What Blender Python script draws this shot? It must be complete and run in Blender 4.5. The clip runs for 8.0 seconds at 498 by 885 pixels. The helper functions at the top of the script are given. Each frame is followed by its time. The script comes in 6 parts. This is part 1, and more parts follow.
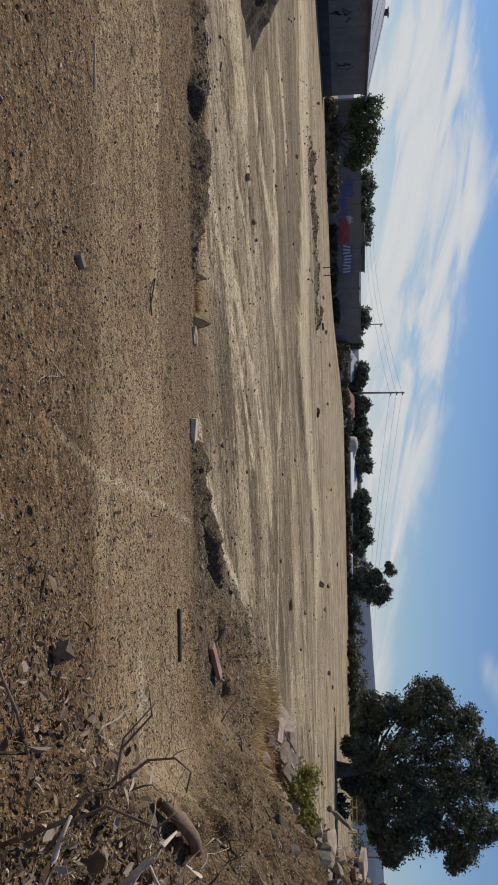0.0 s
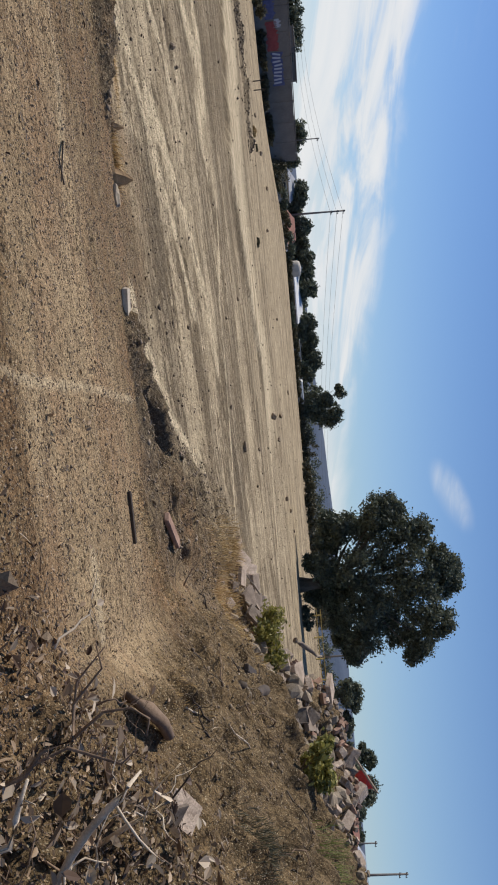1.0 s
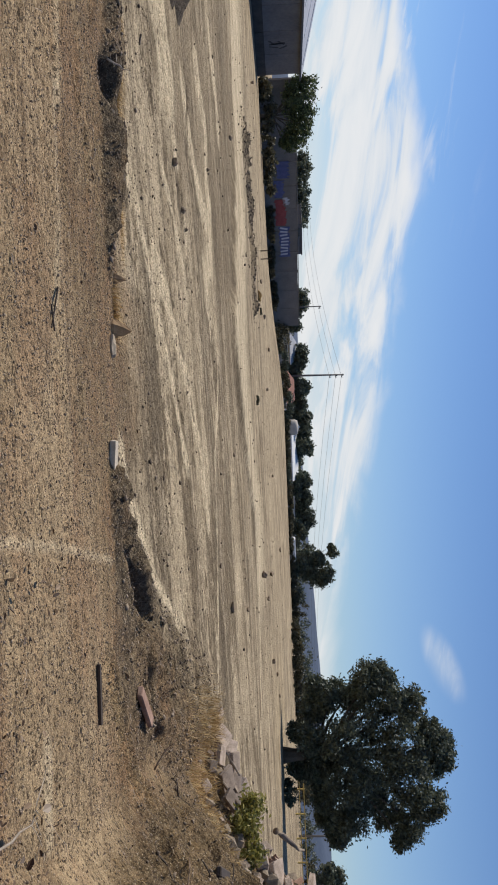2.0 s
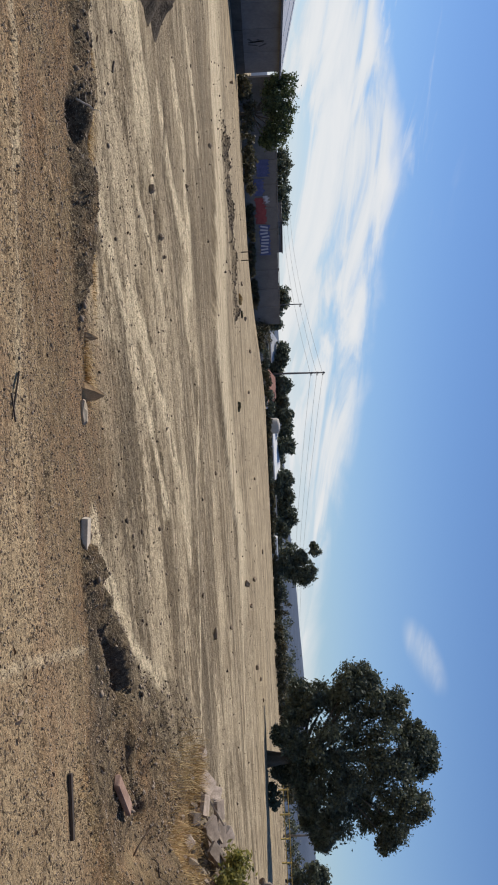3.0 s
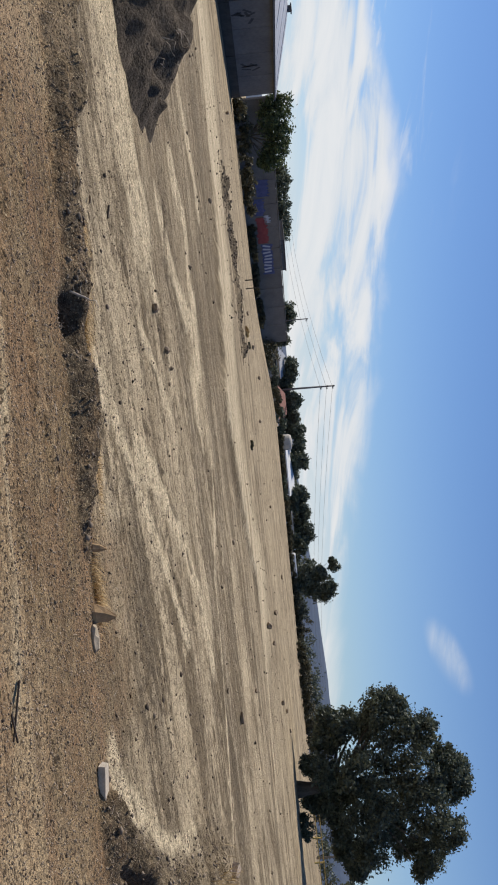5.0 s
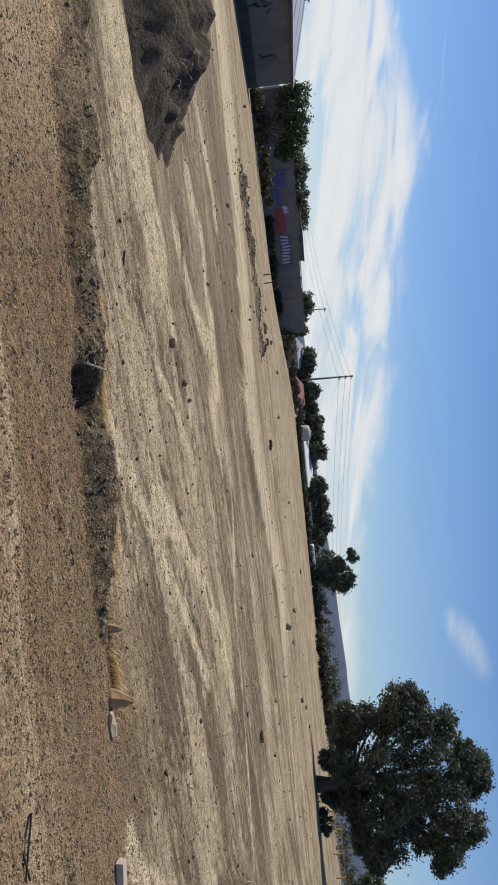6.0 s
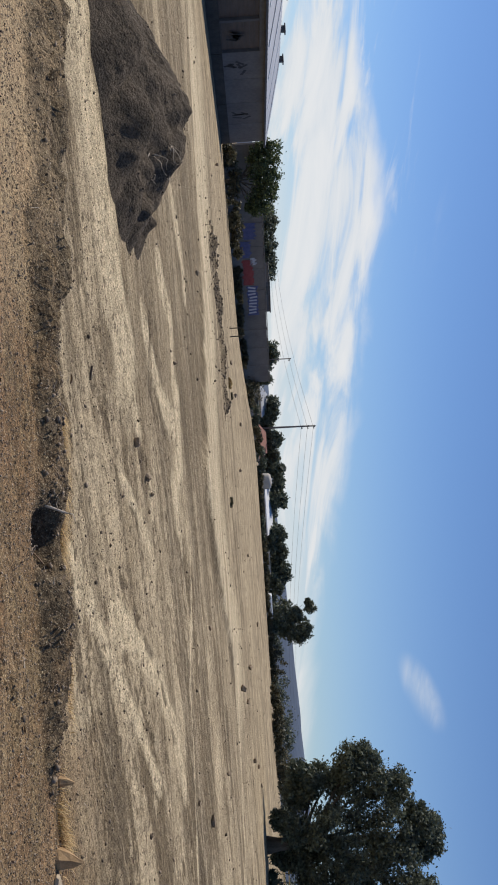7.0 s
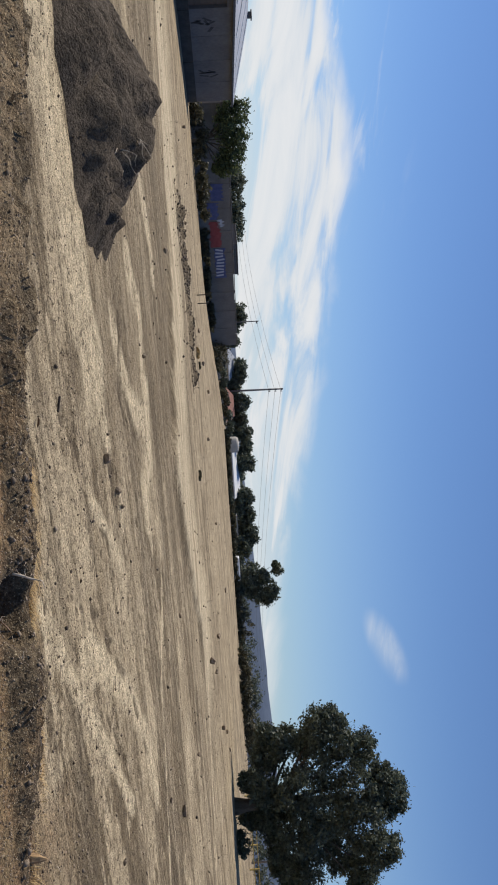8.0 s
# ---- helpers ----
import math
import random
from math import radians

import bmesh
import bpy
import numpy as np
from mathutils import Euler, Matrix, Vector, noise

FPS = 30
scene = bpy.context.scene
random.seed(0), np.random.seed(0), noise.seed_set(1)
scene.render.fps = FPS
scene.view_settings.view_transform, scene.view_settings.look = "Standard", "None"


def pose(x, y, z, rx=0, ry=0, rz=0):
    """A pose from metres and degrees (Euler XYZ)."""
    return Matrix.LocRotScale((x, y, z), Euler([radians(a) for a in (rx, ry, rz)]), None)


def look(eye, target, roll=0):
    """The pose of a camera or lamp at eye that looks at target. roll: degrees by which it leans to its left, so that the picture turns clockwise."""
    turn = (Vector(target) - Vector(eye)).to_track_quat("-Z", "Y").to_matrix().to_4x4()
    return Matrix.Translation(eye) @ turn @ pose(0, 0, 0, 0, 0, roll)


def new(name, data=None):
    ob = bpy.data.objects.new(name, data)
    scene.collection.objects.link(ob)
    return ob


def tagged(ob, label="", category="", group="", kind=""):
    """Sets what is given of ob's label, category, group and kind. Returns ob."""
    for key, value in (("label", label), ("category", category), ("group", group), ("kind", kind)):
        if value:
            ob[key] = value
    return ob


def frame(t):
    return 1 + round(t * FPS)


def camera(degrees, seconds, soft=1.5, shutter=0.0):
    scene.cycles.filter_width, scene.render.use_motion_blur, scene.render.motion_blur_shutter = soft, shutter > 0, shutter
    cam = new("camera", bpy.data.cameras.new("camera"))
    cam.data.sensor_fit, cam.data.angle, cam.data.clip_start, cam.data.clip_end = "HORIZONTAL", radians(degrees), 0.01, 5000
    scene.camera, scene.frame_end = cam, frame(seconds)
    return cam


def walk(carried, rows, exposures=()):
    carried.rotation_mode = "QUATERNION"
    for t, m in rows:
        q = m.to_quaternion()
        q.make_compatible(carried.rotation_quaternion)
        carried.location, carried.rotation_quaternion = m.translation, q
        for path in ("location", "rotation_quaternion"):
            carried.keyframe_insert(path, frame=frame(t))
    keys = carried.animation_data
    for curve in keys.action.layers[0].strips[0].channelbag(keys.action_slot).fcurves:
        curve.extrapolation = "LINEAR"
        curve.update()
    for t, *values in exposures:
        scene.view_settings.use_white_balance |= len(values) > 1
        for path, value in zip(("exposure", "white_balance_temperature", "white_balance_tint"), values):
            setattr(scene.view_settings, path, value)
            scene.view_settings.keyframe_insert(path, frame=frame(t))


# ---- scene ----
cam = camera(32.88, 8.0, 1.9)
PATH = [
    (0, (0.0, 0.002, 1.567), (-0.0051, 1.9891, 1.34), 88.85),
    (0.5, (-0.257, 0.152, 1.563), (0.0001, 2.1302, 1.4191), 86.76),
    (1, (-0.343, 0.394, 1.602), (0.0575, 2.3497, 1.4749), 85.28),
    (1.5, (-0.309, 0.754, 1.59), (-0.2096, 2.751, 1.5292), 83.42),
    (2, (-0.371, 0.977, 1.592), (-0.3299, 2.9744, 1.5026), 87.82),
    (2.2, (-0.481, 1.068, 1.572), (-0.4265, 3.0666, 1.5078), 88.48),
    (3.3, (-1.246, 1.702, 1.576), (-1.1905, 3.7006, 1.5301), 87.21),
    (3.5, (-1.394, 1.735, 1.569), (-1.3367, 3.733, 1.5074), 87.56),
    (4, (-1.869, 1.84, 1.585), (-1.9536, 3.8348, 1.4615), 86.18),
    (4.5, (-2.284, 2.067, 1.547), (-2.4171, 4.0584, 1.4122), 84.53),
    (4.7, (-2.436, 2.167, 1.58), (-2.4842, 4.1639, 1.4705), 85.04),
    (5.8, (-3.251, 2.534, 1.593), (-3.1543, 4.5305, 1.53), 84.10),
    (6, (-3.36, 2.601, 1.608), (-3.2995, 4.5967, 1.4898), 84.43),
    (6.5, (-3.717, 2.624, 1.608), (-3.6585, 4.6235, 1.6035), 88.05),
    (7, (-4.173, 2.696, 1.642), (-4.2043, 4.6959, 1.6229), 86.24),
    (7.5, (-4.524, 2.9, 1.579), (-4.5946, 4.8991, 1.578), 84.84),
    (8, (-4.924, 3.041, 1.596), (-4.853, 5.0392, 1.6489), 86.19),
]
walk(cam, [(t, look(eye, target, roll)) for t, eye, target, roll in PATH], [(0, -0.28), (0.5, 0.0), (1.5, 0.04), (8, 0.0)])

# ---- light ----
SUN_AZ, SUN_EL = radians(-50), radians(51)      # azimuth from +y, to the left
to_sun = Vector((math.sin(SUN_AZ) * math.cos(SUN_EL), math.cos(SUN_AZ) * math.cos(SUN_EL), math.sin(SUN_EL)))
sun = new("sun", bpy.data.lights.new("sun", "SUN"))
sun.data.energy, sun.data.angle, sun.data.color = 4.1, radians(0.5), (1.0, 0.93, 0.83)
sun.matrix_basis = look(to_sun * 50, (0, 0, 0))

world = bpy.data.worlds.new("world")
scene.world = world
world.use_nodes = True


class Net:
    """Short hand for building a node tree."""

    def __init__(self, tree):
        self.t = tree

    def node(self, kind, **settings):
        n = self.t.nodes.new(kind)
        for key, value in settings.items():
            setattr(n, key, value)
        return n

    def put(self, socket, value):
        if hasattr(value, "is_linked"):
            self.t.links.new(value, socket)
        elif isinstance(value, (tuple, list)) and len(value) == 3 and len(socket.default_value) == 4:
            socket.default_value = (*value, 1)
        else:
            socket.default_value = value

    def math(self, op, a, b=0.0, c=0.0, clamp=False):
        n = self.node("ShaderNodeMath", operation=op, use_clamp=clamp)
        self.put(n.inputs[0], a), self.put(n.inputs[1], b), self.put(n.inputs[2], c)
        return n.outputs[0]

    def ramp(self, v, lo, hi, to0=0.0, to1=1.0, smooth=True):
        n = self.node("ShaderNodeMapRange", interpolation_type="SMOOTHSTEP" if smooth else "LINEAR")
        for k, x in enumerate((v, lo, hi, to0, to1)):
            self.put(n.inputs[k], x)
        return n.outputs[0]

    def mix(self, f, a, b, blend="MIX"):
        n = self.node("ShaderNodeMix", data_type="RGBA", blend_type=blend)
        self.put(n.inputs[0], f), self.put(n.inputs[6], a), self.put(n.inputs[7], b)
        return n.outputs[2]

    def scaled(self, v, s, turn=0.0):
        n = self.node("ShaderNodeMapping", vector_type="TEXTURE")
        self.put(n.inputs[0], v)
        n.inputs[3].default_value = [1 / k for k in s]
        n.inputs[2].default_value = (0, 0, turn)
        return n.outputs[0]

    def noise(self, v, scale, detail=4.0, rough=0.55, warp=0.0):
        n = self.node("ShaderNodeTexNoise")
        self.put(n.inputs["Vector"], v)
        n.inputs["Scale"].default_value, n.inputs["Detail"].default_value = scale, detail
        n.inputs["Roughness"].default_value, n.inputs["Distortion"].default_value = rough, warp
        return n.outputs[0]

    def cells(self, v, scale):
        n = self.node("ShaderNodeTexVoronoi")
        self.put(n.inputs["Vector"], v)
        n.inputs["Scale"].default_value = scale
        return n

    def attr(self, name):
        return self.node("ShaderNodeAttribute", attribute_name=name).outputs["Fac"]


w = Net(world.node_tree)
sky = w.node("ShaderNodeTexSky", sky_type="NISHITA", sun_disc=False)
sky.sun_elevation, sky.sun_rotation = SUN_EL, SUN_AZ
sky.air_density, sky.dust_density, sky.ozone_density = 1.0, 0.0, 4.0
clear = world.node_tree.nodes["Background"]
w.put(clear.inputs[0], w.mix(1.0, sky.outputs[0], (0.82, 0.94, 1.16), "MULTIPLY"))
clear.inputs[1].default_value = 0.085
# high thin cloud: a sheet that sinks towards the right, ragged at its edge, and one lone wisp
way = w.node("ShaderNodeTexCoord").outputs["Generated"]
axis = w.node("ShaderNodeSeparateXYZ")
w.put(axis.inputs[0], way)
az = w.math("MULTIPLY", w.math("ARCTAN2", axis.outputs[0], axis.outputs[1]), 57.296)
el = w.math("MULTIPLY", w.math("ARCSINE", axis.outputs[2]), 57.296)
flat = w.node("ShaderNodeCombineXYZ")
w.put(flat.inputs[0], az), w.put(flat.inputs[1], el)
lean = w.scaled(flat.outputs[0], (0.10, 0.26, 1), radians(-12))
ragged = w.noise(lean, 1.0, 6, 0.55, 0.5)
strand = w.noise(w.scaled(flat.outputs[0], (0.10, 0.62, 1), radians(-11)), 1.0, 7, 0.58, 0.7)
edge = w.math("MINIMUM", w.math("MULTIPLY_ADD", az, -0.225, 4.6), w.math("MULTIPLY_ADD", az, 0.13, 9.9))
edge = w.math("ADD", edge, w.math("MULTIPLY", ragged, 3.4))
under = w.math("SUBTRACT", edge, el)
sheet = w.ramp(under, -0.4, 1.5)
body = w.ramp(w.math("ADD", w.math("MULTIPLY", strand, 0.75), w.math("MULTIPLY", ragged, 0.45)), 0.47, 0.66, 0.12, 1.0)
low = w.ramp(el, 1.0, 5.5, 0.72, 0.0)
cover = w.math("MULTIPLY", sheet, w.math("MAXIMUM", body, low))
wisps = w.math("MULTIPLY", w.math("MULTIPLY", w.ramp(under, -4.5, 0.5), w.ramp(az, -10, -22)), w.ramp(strand, 0.50, 0.68, 0, 0.75))
dx, dy = w.math("SUBTRACT", az, 16.2), w.math("SUBTRACT", el, 9.5)
du = w.math("MULTIPLY", w.math("ADD", w.math("MULTIPLY", dx, 0.94), w.math("MULTIPLY", dy, 0.34)), 0.42)
dv = w.math("MULTIPLY", w.math("SUBTRACT", w.math("MULTIPLY", dy, 0.94), w.math("MULTIPLY", dx, 0.34)), 1.05)
far = w.math("SQRT", w.math("ADD", w.math("MULTIPLY", du, du), w.math("MULTIPLY", dv, dv)))
lone = w.math("MULTIPLY", w.ramp(far, 1.25, 0.0), w.ramp(strand, 0.32, 0.56, 0.35, 1.0))
cover = w.math("MAXIMUM", w.math("MAXIMUM", cover, wisps), lone)
veil = w.ramp(el, -2, 14, 0.26, 0.0)
haze = w.node("ShaderNodeBackground")
haze.inputs[0].default_value, haze.inputs[1].default_value = (0.50, 0.70, 0.92, 1), 0.78
cloud = w.node("ShaderNodeBackground")
w.put(cloud.inputs[0], w.mix(w.ramp(strand, 0.3, 0.7), (0.78, 0.84, 0.90), (0.97, 0.97, 0.97)))
cloud.inputs[1].default_value = 0.84
blend = w.node("ShaderNodeMixShader")
w.put(blend.inputs[0], w.math("MULTIPLY", cover, 0.92))
low_air = w.node("ShaderNodeMixShader")
w.put(low_air.inputs[0], veil), w.put(low_air.inputs[1], clear.outputs[0]), w.put(low_air.inputs[2], haze.outputs[0])
w.put(blend.inputs[1], low_air.outputs[0]), w.put(blend.inputs[2], cloud.outputs[0])
w.put(world.node_tree.nodes["World Output"].inputs[0], blend.outputs[0])


# ---- materials ----
def material(name):
    m = bpy.data.materials.new(name)
    m.use_nodes = True
    n = Net(m.node_tree)
    n.bsdf = m.node_tree.nodes["Principled BSDF"]
    n.pos = n.node("ShaderNodeNewGeometry").outputs["Position"]
    n.out = m.node_tree.nodes["Material Output"]
    return m, n


def bump(n, height, strength, distance):
    b = n.node("ShaderNodeBump")
    b.inputs["Strength"].default_value, b.inputs["Distance"].default_value = strength, distance
    n.put(b.inputs["Height"], height)
    n.put(n.bsdf.inputs["Normal"], b.outputs[0])


def plain(name, dark, light, scale, rough=0.85, depth=0.01, metal=0.0, per_piece=0.0, stretch=(1, 1, 1)):
    """A weathered surface: two scales of grain between two colours, with relief; per_piece varies each object."""
    m, n = material(name)
    v = n.node("ShaderNodeTexCoord").outputs["Object"]
    v = n.scaled(v, stretch)
    big, fine = n.noise(v, scale, 5, 0.6), n.noise(v, scale * 9, 5, 0.65)
    f = n.math("MULTIPLY_ADD", fine, 0.45, n.math("MULTIPLY", big, 0.6))
    col = n.mix(n.ramp(f, 0.32, 0.74), dark, light)
    if per_piece:
        r = n.node("ShaderNodeObjectInfo").outputs["Random"]
        col = n.mix(1.0, col, n.mix(r, (1 - per_piece,) * 3, (1 + per_piece * 0.4,) * 3), "MULTIPLY")
    n.put(n.bsdf.inputs["Base Color"], col)
    n.bsdf.inputs["Roughness"].default_value, n.bsdf.inputs["Metallic"].default_value = rough, metal
    bump(n, f, 0.6, depth)
    return m


def leafy(name, dark, light, rough=0.55, through_light=0.25, lo=0.25, hi=0.85):
    m, n = material(name)
    r = n.node("ShaderNodeNewGeometry").outputs["Random Per Island"]
    big = n.noise(n.pos, 0.8, 3)
    col = n.mix(n.ramp(n.math("ADD", n.math("MULTIPLY", r, 0.6), n.math("MULTIPLY", big, 0.5)), lo, hi), dark, light)
    n.put(n.bsdf.inputs["Base Color"], col)
    n.bsdf.inputs["Roughness"].default_value = rough
    n.bsdf.inputs["Specular IOR Level"].default_value = 0.35
    t = n.node("ShaderNodeBsdfTranslucent")
    n.put(t.inputs[0], col)
    x = n.node("ShaderNodeMixShader")
    x.inputs[0].default_value = through_light
    n.put(x.inputs[1], n.bsdf.outputs[0]), n.put(x.inputs[2], t.outputs[0])
    n.put(n.out.inputs[0], x.outputs[0])
    return m


def ground_material():
    m, n = material("bare_ground")
    p = n.pos
    field, road, dark, mound, clay = (n.attr(k) for k in ("field", "road", "dark", "mound", "clay"))
    patch = n.noise(n.scaled(p, (0.26, 0.80, 1), radians(24)), 0.50, 9, 0.70, 0.5)
    streak = n.noise(n.scaled(p, (0.16, 1.25, 1), radians(30)), 0.85, 9, 0.74, 0.3)
    wheel = n.noise(n.scaled(p, (0.07, 2.4, 1), radians(14)), 1.0, 5, 0.65)
    broad = n.noise(p, 0.55, 5, 0.6)
    grit = n.noise(p, 11.0, 7, 0.72)
    fine = n.noise(p, 48.0, 4, 0.7)
    speck = n.cells(p, 120.0)
    speck2 = n.cells(p, 52.0)
    # field: pale sand with grey gravel in streaks
    sandy = n.ramp(n.math("ADD", n.math("MULTIPLY_ADD", patch, 0.50, n.math("MULTIPLY", streak, 0.32)), n.math("MULTIPLY", n.noise(p, 4.2, 6, 0.72), 0.24)), 0.488, 0.535)
    sand = n.mix(n.ramp(n.math("MULTIPLY_ADD", broad, 0.6, n.math("MULTIPLY", n.noise(p, 2.4, 6, 0.7), 0.4)), 0.36, 0.62), (0.400, 0.325, 0.232), (0.700, 0.590, 0.445))
    sand = n.mix(n.math("MULTIPLY", clay, n.ramp(broad, 0.3, 0.6)), sand, (0.50, 0.27, 0.08))
    stony = n.mix(n.ramp(grit, 0.32, 0.68), (0.115, 0.089, 0.060), (0.320, 0.252, 0.172))
    sandy = n.math("MAXIMUM", n.math("MULTIPLY", sandy, n.attr("sandy_low")), n.attr("sandy"), clamp=True)
    out = n.mix(sandy, stony, sand)
    band = n.noise(n.scaled(p, (0.035, 0.42, 1), radians(9)), 1.0, 6, 0.66, 0.4)
    out = n.mix(n.ramp(band, 0.50, 0.62, 0, 0.55), out, n.mix(grit, (0.10, 0.080, 0.058), (0.20, 0.16, 0.115)))
    out = n.mix(n.math("MULTIPLY", n.attr("stony"), n.ramp(streak, 0.62, 0.44)), out, n.mix(n.ramp(grit, 0.3, 0.7), (0.105, 0.082, 0.058), (0.250, 0.198, 0.136)))
    out = n.mix(n.ramp(wheel, 0.52, 0.66, 0, 0.55), out, (0.135, 0.108, 0.080))
    lines = n.noise(n.scaled(p, (0.06, 3.6, 1), radians(27)), 1.0, 5, 0.7, 0.15)
    lines2 = n.noise(n.scaled(p, (0.05, 2.6, 1), radians(11)), 1.0, 6, 0.72, 0.15)
    out = n.mix(n.ramp(lines, 0.56, 0.60, 0, 0.5), out, (0.150, 0.118, 0.082))
    out = n.mix(n.ramp(lines2, 0.56, 0.60, 0, 0.42), out, (0.165, 0.130, 0.092))
    out = n.mix(n.ramp(lines, 0.43, 0.39, 0, 0.4), out, (0.640, 0.535, 0.400))
    out = n.mix(n.ramp(lines2, 0.42, 0.38, 0, 0.4), out, (0.660, 0.555, 0.420))
    fresh = n.mix(n.ramp(n.noise(n.scaled(p, (0.10, 1.5, 1), radians(8)), 1.0, 7, 0.7), 0.38, 0.56), (0.40, 0.325, 0.235), (0.74, 0.640, 0.495))
    out = n.mix(n.attr("fresh"), out, fresh)
    out = n.mix(1.0, out, (0.885, 0.875, 0.865), "MULTIPLY")
    # road: trodden brown earth
    brown = n.mix(n.ramp(broad, 0.32, 0.68), (0.290, 0.220, 0.147), (0.435, 0.344, 0.242))
    brown = n.mix(n.ramp(streak, 0.48, 0.68, 0, 0.5), brown, (0.365, 0.285, 0.198))
    red = n.noise(p, 1.7, 7, 0.75)
    gravelly = n.mix(n.ramp(grit, 0.34, 0.66), (0.060, 0.038, 0.023), n.mix(n.ramp(red, 0.42, 0.58), (0.310, 0.242, 0.152), (0.280, 0.172, 0.100)))
    mid = n.noise(p, 5.5, 7, 0.74)
    rut = n.noise(n.scaled(p, (0.35, 3.4, 1), radians(-3)), 1.3, 7, 0.72, 0.2)
    near = n.mix(n.attr("smooth"), gravelly, brown)
    near = n.mix(n.ramp(n.noise(n.scaled(p, (0.5, 1.2, 1)), 0.9, 4, 0.6), 0.50, 0.62, 0, 0.42), near, n.mix(grit, (0.20, 0.115, 0.070), (0.40, 0.265, 0.175)))
    near = n.mix(n.ramp(mid, 0.50, 0.64, 0, 0.55), near, (0.125, 0.088, 0.058))
    near = n.mix(n.ramp(rut, 0.53, 0.64, 0, 0.55), near, (0.130, 0.094, 0.065))
    near = n.mix(n.ramp(rut, 0.46, 0.36, 0, 0.5), near, (0.395, 0.300, 0.205))
    near = n.mix(n.attr("pale_road"), near, (0.52, 0.415, 0.300))
    near = n.mix(n.math("MULTIPLY", n.attr("tilled"), n.ramp(n.noise(n.scaled(p, (0.55, 1.0, 1)), 15.0, 6, 0.72), 0.46, 0.60)), near, (0.085, 0.054, 0.032))
    near = n.mix(n.math("MULTIPLY", n.attr("tilled"), 0.20), near, (0.25, 0.155, 0.085))
    near = n.mix(1.0, near, (1.13, 1.10, 1.06), "MULTIPLY")
    out = n.mix(field, near, out)
    out = n.mix(n.attr("pale_track"), out, n.mix(n.ramp(n.noise(p, 2.4, 6, 0.7), 0.36, 0.6), (0.50, 0.415, 0.305), (0.74, 0.630, 0.475)))
    out = n.mix(n.attr("dark_track"), out, (0.085, 0.062, 0.042))
    # ridge of dark loose gravel, the same dark painted as shade between its clods, and the earth bank
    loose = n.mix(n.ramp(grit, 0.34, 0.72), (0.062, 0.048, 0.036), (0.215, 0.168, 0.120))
    # the mask also paints shade into the hollow under the roots
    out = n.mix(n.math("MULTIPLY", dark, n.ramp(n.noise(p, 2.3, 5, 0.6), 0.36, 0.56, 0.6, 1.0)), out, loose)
    earth = n.mix(n.ramp(n.math("MULTIPLY_ADD", grit, 0.6, n.math("MULTIPLY", n.noise(p, 3.0, 5, 0.7), 0.4)), 0.34, 0.66), (0.045, 0.032, 0.020), (0.235, 0.172, 0.108))
    earth = n.mix(n.ramp(broad, 0.50, 0.66, 0, 0.25), earth, (0.29, 0.195, 0.105))
    out = n.mix(mound, out, earth)
    # single grains, dark and pale, coarse and fine
    grains = []
    for cell in (speck, speck2):
        one = n.node("ShaderNodeSeparateColor")
        n.put(one.inputs[0], cell.outputs["Color"])
        grains.append(one.outputs[0])
    loose_part = n.ramp(n.math("MULTIPLY", field, sandy), 0, 1, 1.0, 0.75)
    tone = n.math("MULTIPLY", n.ramp(grains[0], 0, 1, 0.66, 1.40, False), n.ramp(grains[1], 0, 1, 0.90, 1.12, False))
    out = n.mix(loose_part, out, n.mix(1.0, out, tone, "MULTIPLY"))
    out = n.mix(n.math("MULTIPLY", n.ramp(grains[0], 0.955, 0.965), n.math("MULTIPLY", loose_part, 0.7)), out, (0.52, 0.45, 0.34))
    out = n.mix(n.math("MULTIPLY", n.ramp(grains[1], 0.12, 0.105), n.math("MULTIPLY", loose_part, 0.8)), out, (0.060, 0.043, 0.030))
    # dark flecks painted as the shadows of small clods and hollows
    shade_fleck = n.noise(n.scaled(p, (0.8, 0.9, 1), radians(20)), 8.0, 6, 0.66)
    flecky = n.math("MULTIPLY", field, n.ramp(n.noise(p, 0.7, 4, 0.6), 0.36, 0.58, 0.35, 1.0))
    flecky = n.math("MULTIPLY", flecky, n.ramp(n.attr("fresh"), 0, 1, 1, 0.3))
    out = n.mix(n.math("MULTIPLY", flecky, n.ramp(shade_fleck, 0.55, 0.60, 0, 0.8)), out, (0.090, 0.067, 0.046))
    out = n.mix(1.0, out, (1.05, 1.0, 0.85), "MULTIPLY")
    n.put(n.bsdf.inputs["Base Color"], out)
    n.bsdf.inputs["Roughness"].default_value = 0.95
    n.bsdf.inputs["Specular IOR Level"].default_value = 0.15
    h = n.math("MULTIPLY_ADD", grit, 1.0, n.math("MULTIPLY", fine, 0.35))
    h = n.math("MULTIPLY_ADD", speck2.outputs["Distance"], -0.12, h)
    h = n.math("MULTIPLY_ADD", wheel, 0.9, h)
    h = n.math("MULTIPLY_ADD", n.noise(p, 3.2, 5, 0.7), 1.1, h)
    h = n.math("MULTIPLY_ADD", shade_fleck, -1.3, h)
    bump(n, h, 0.9, 0.055)
    return m


GROUND = ground_material()


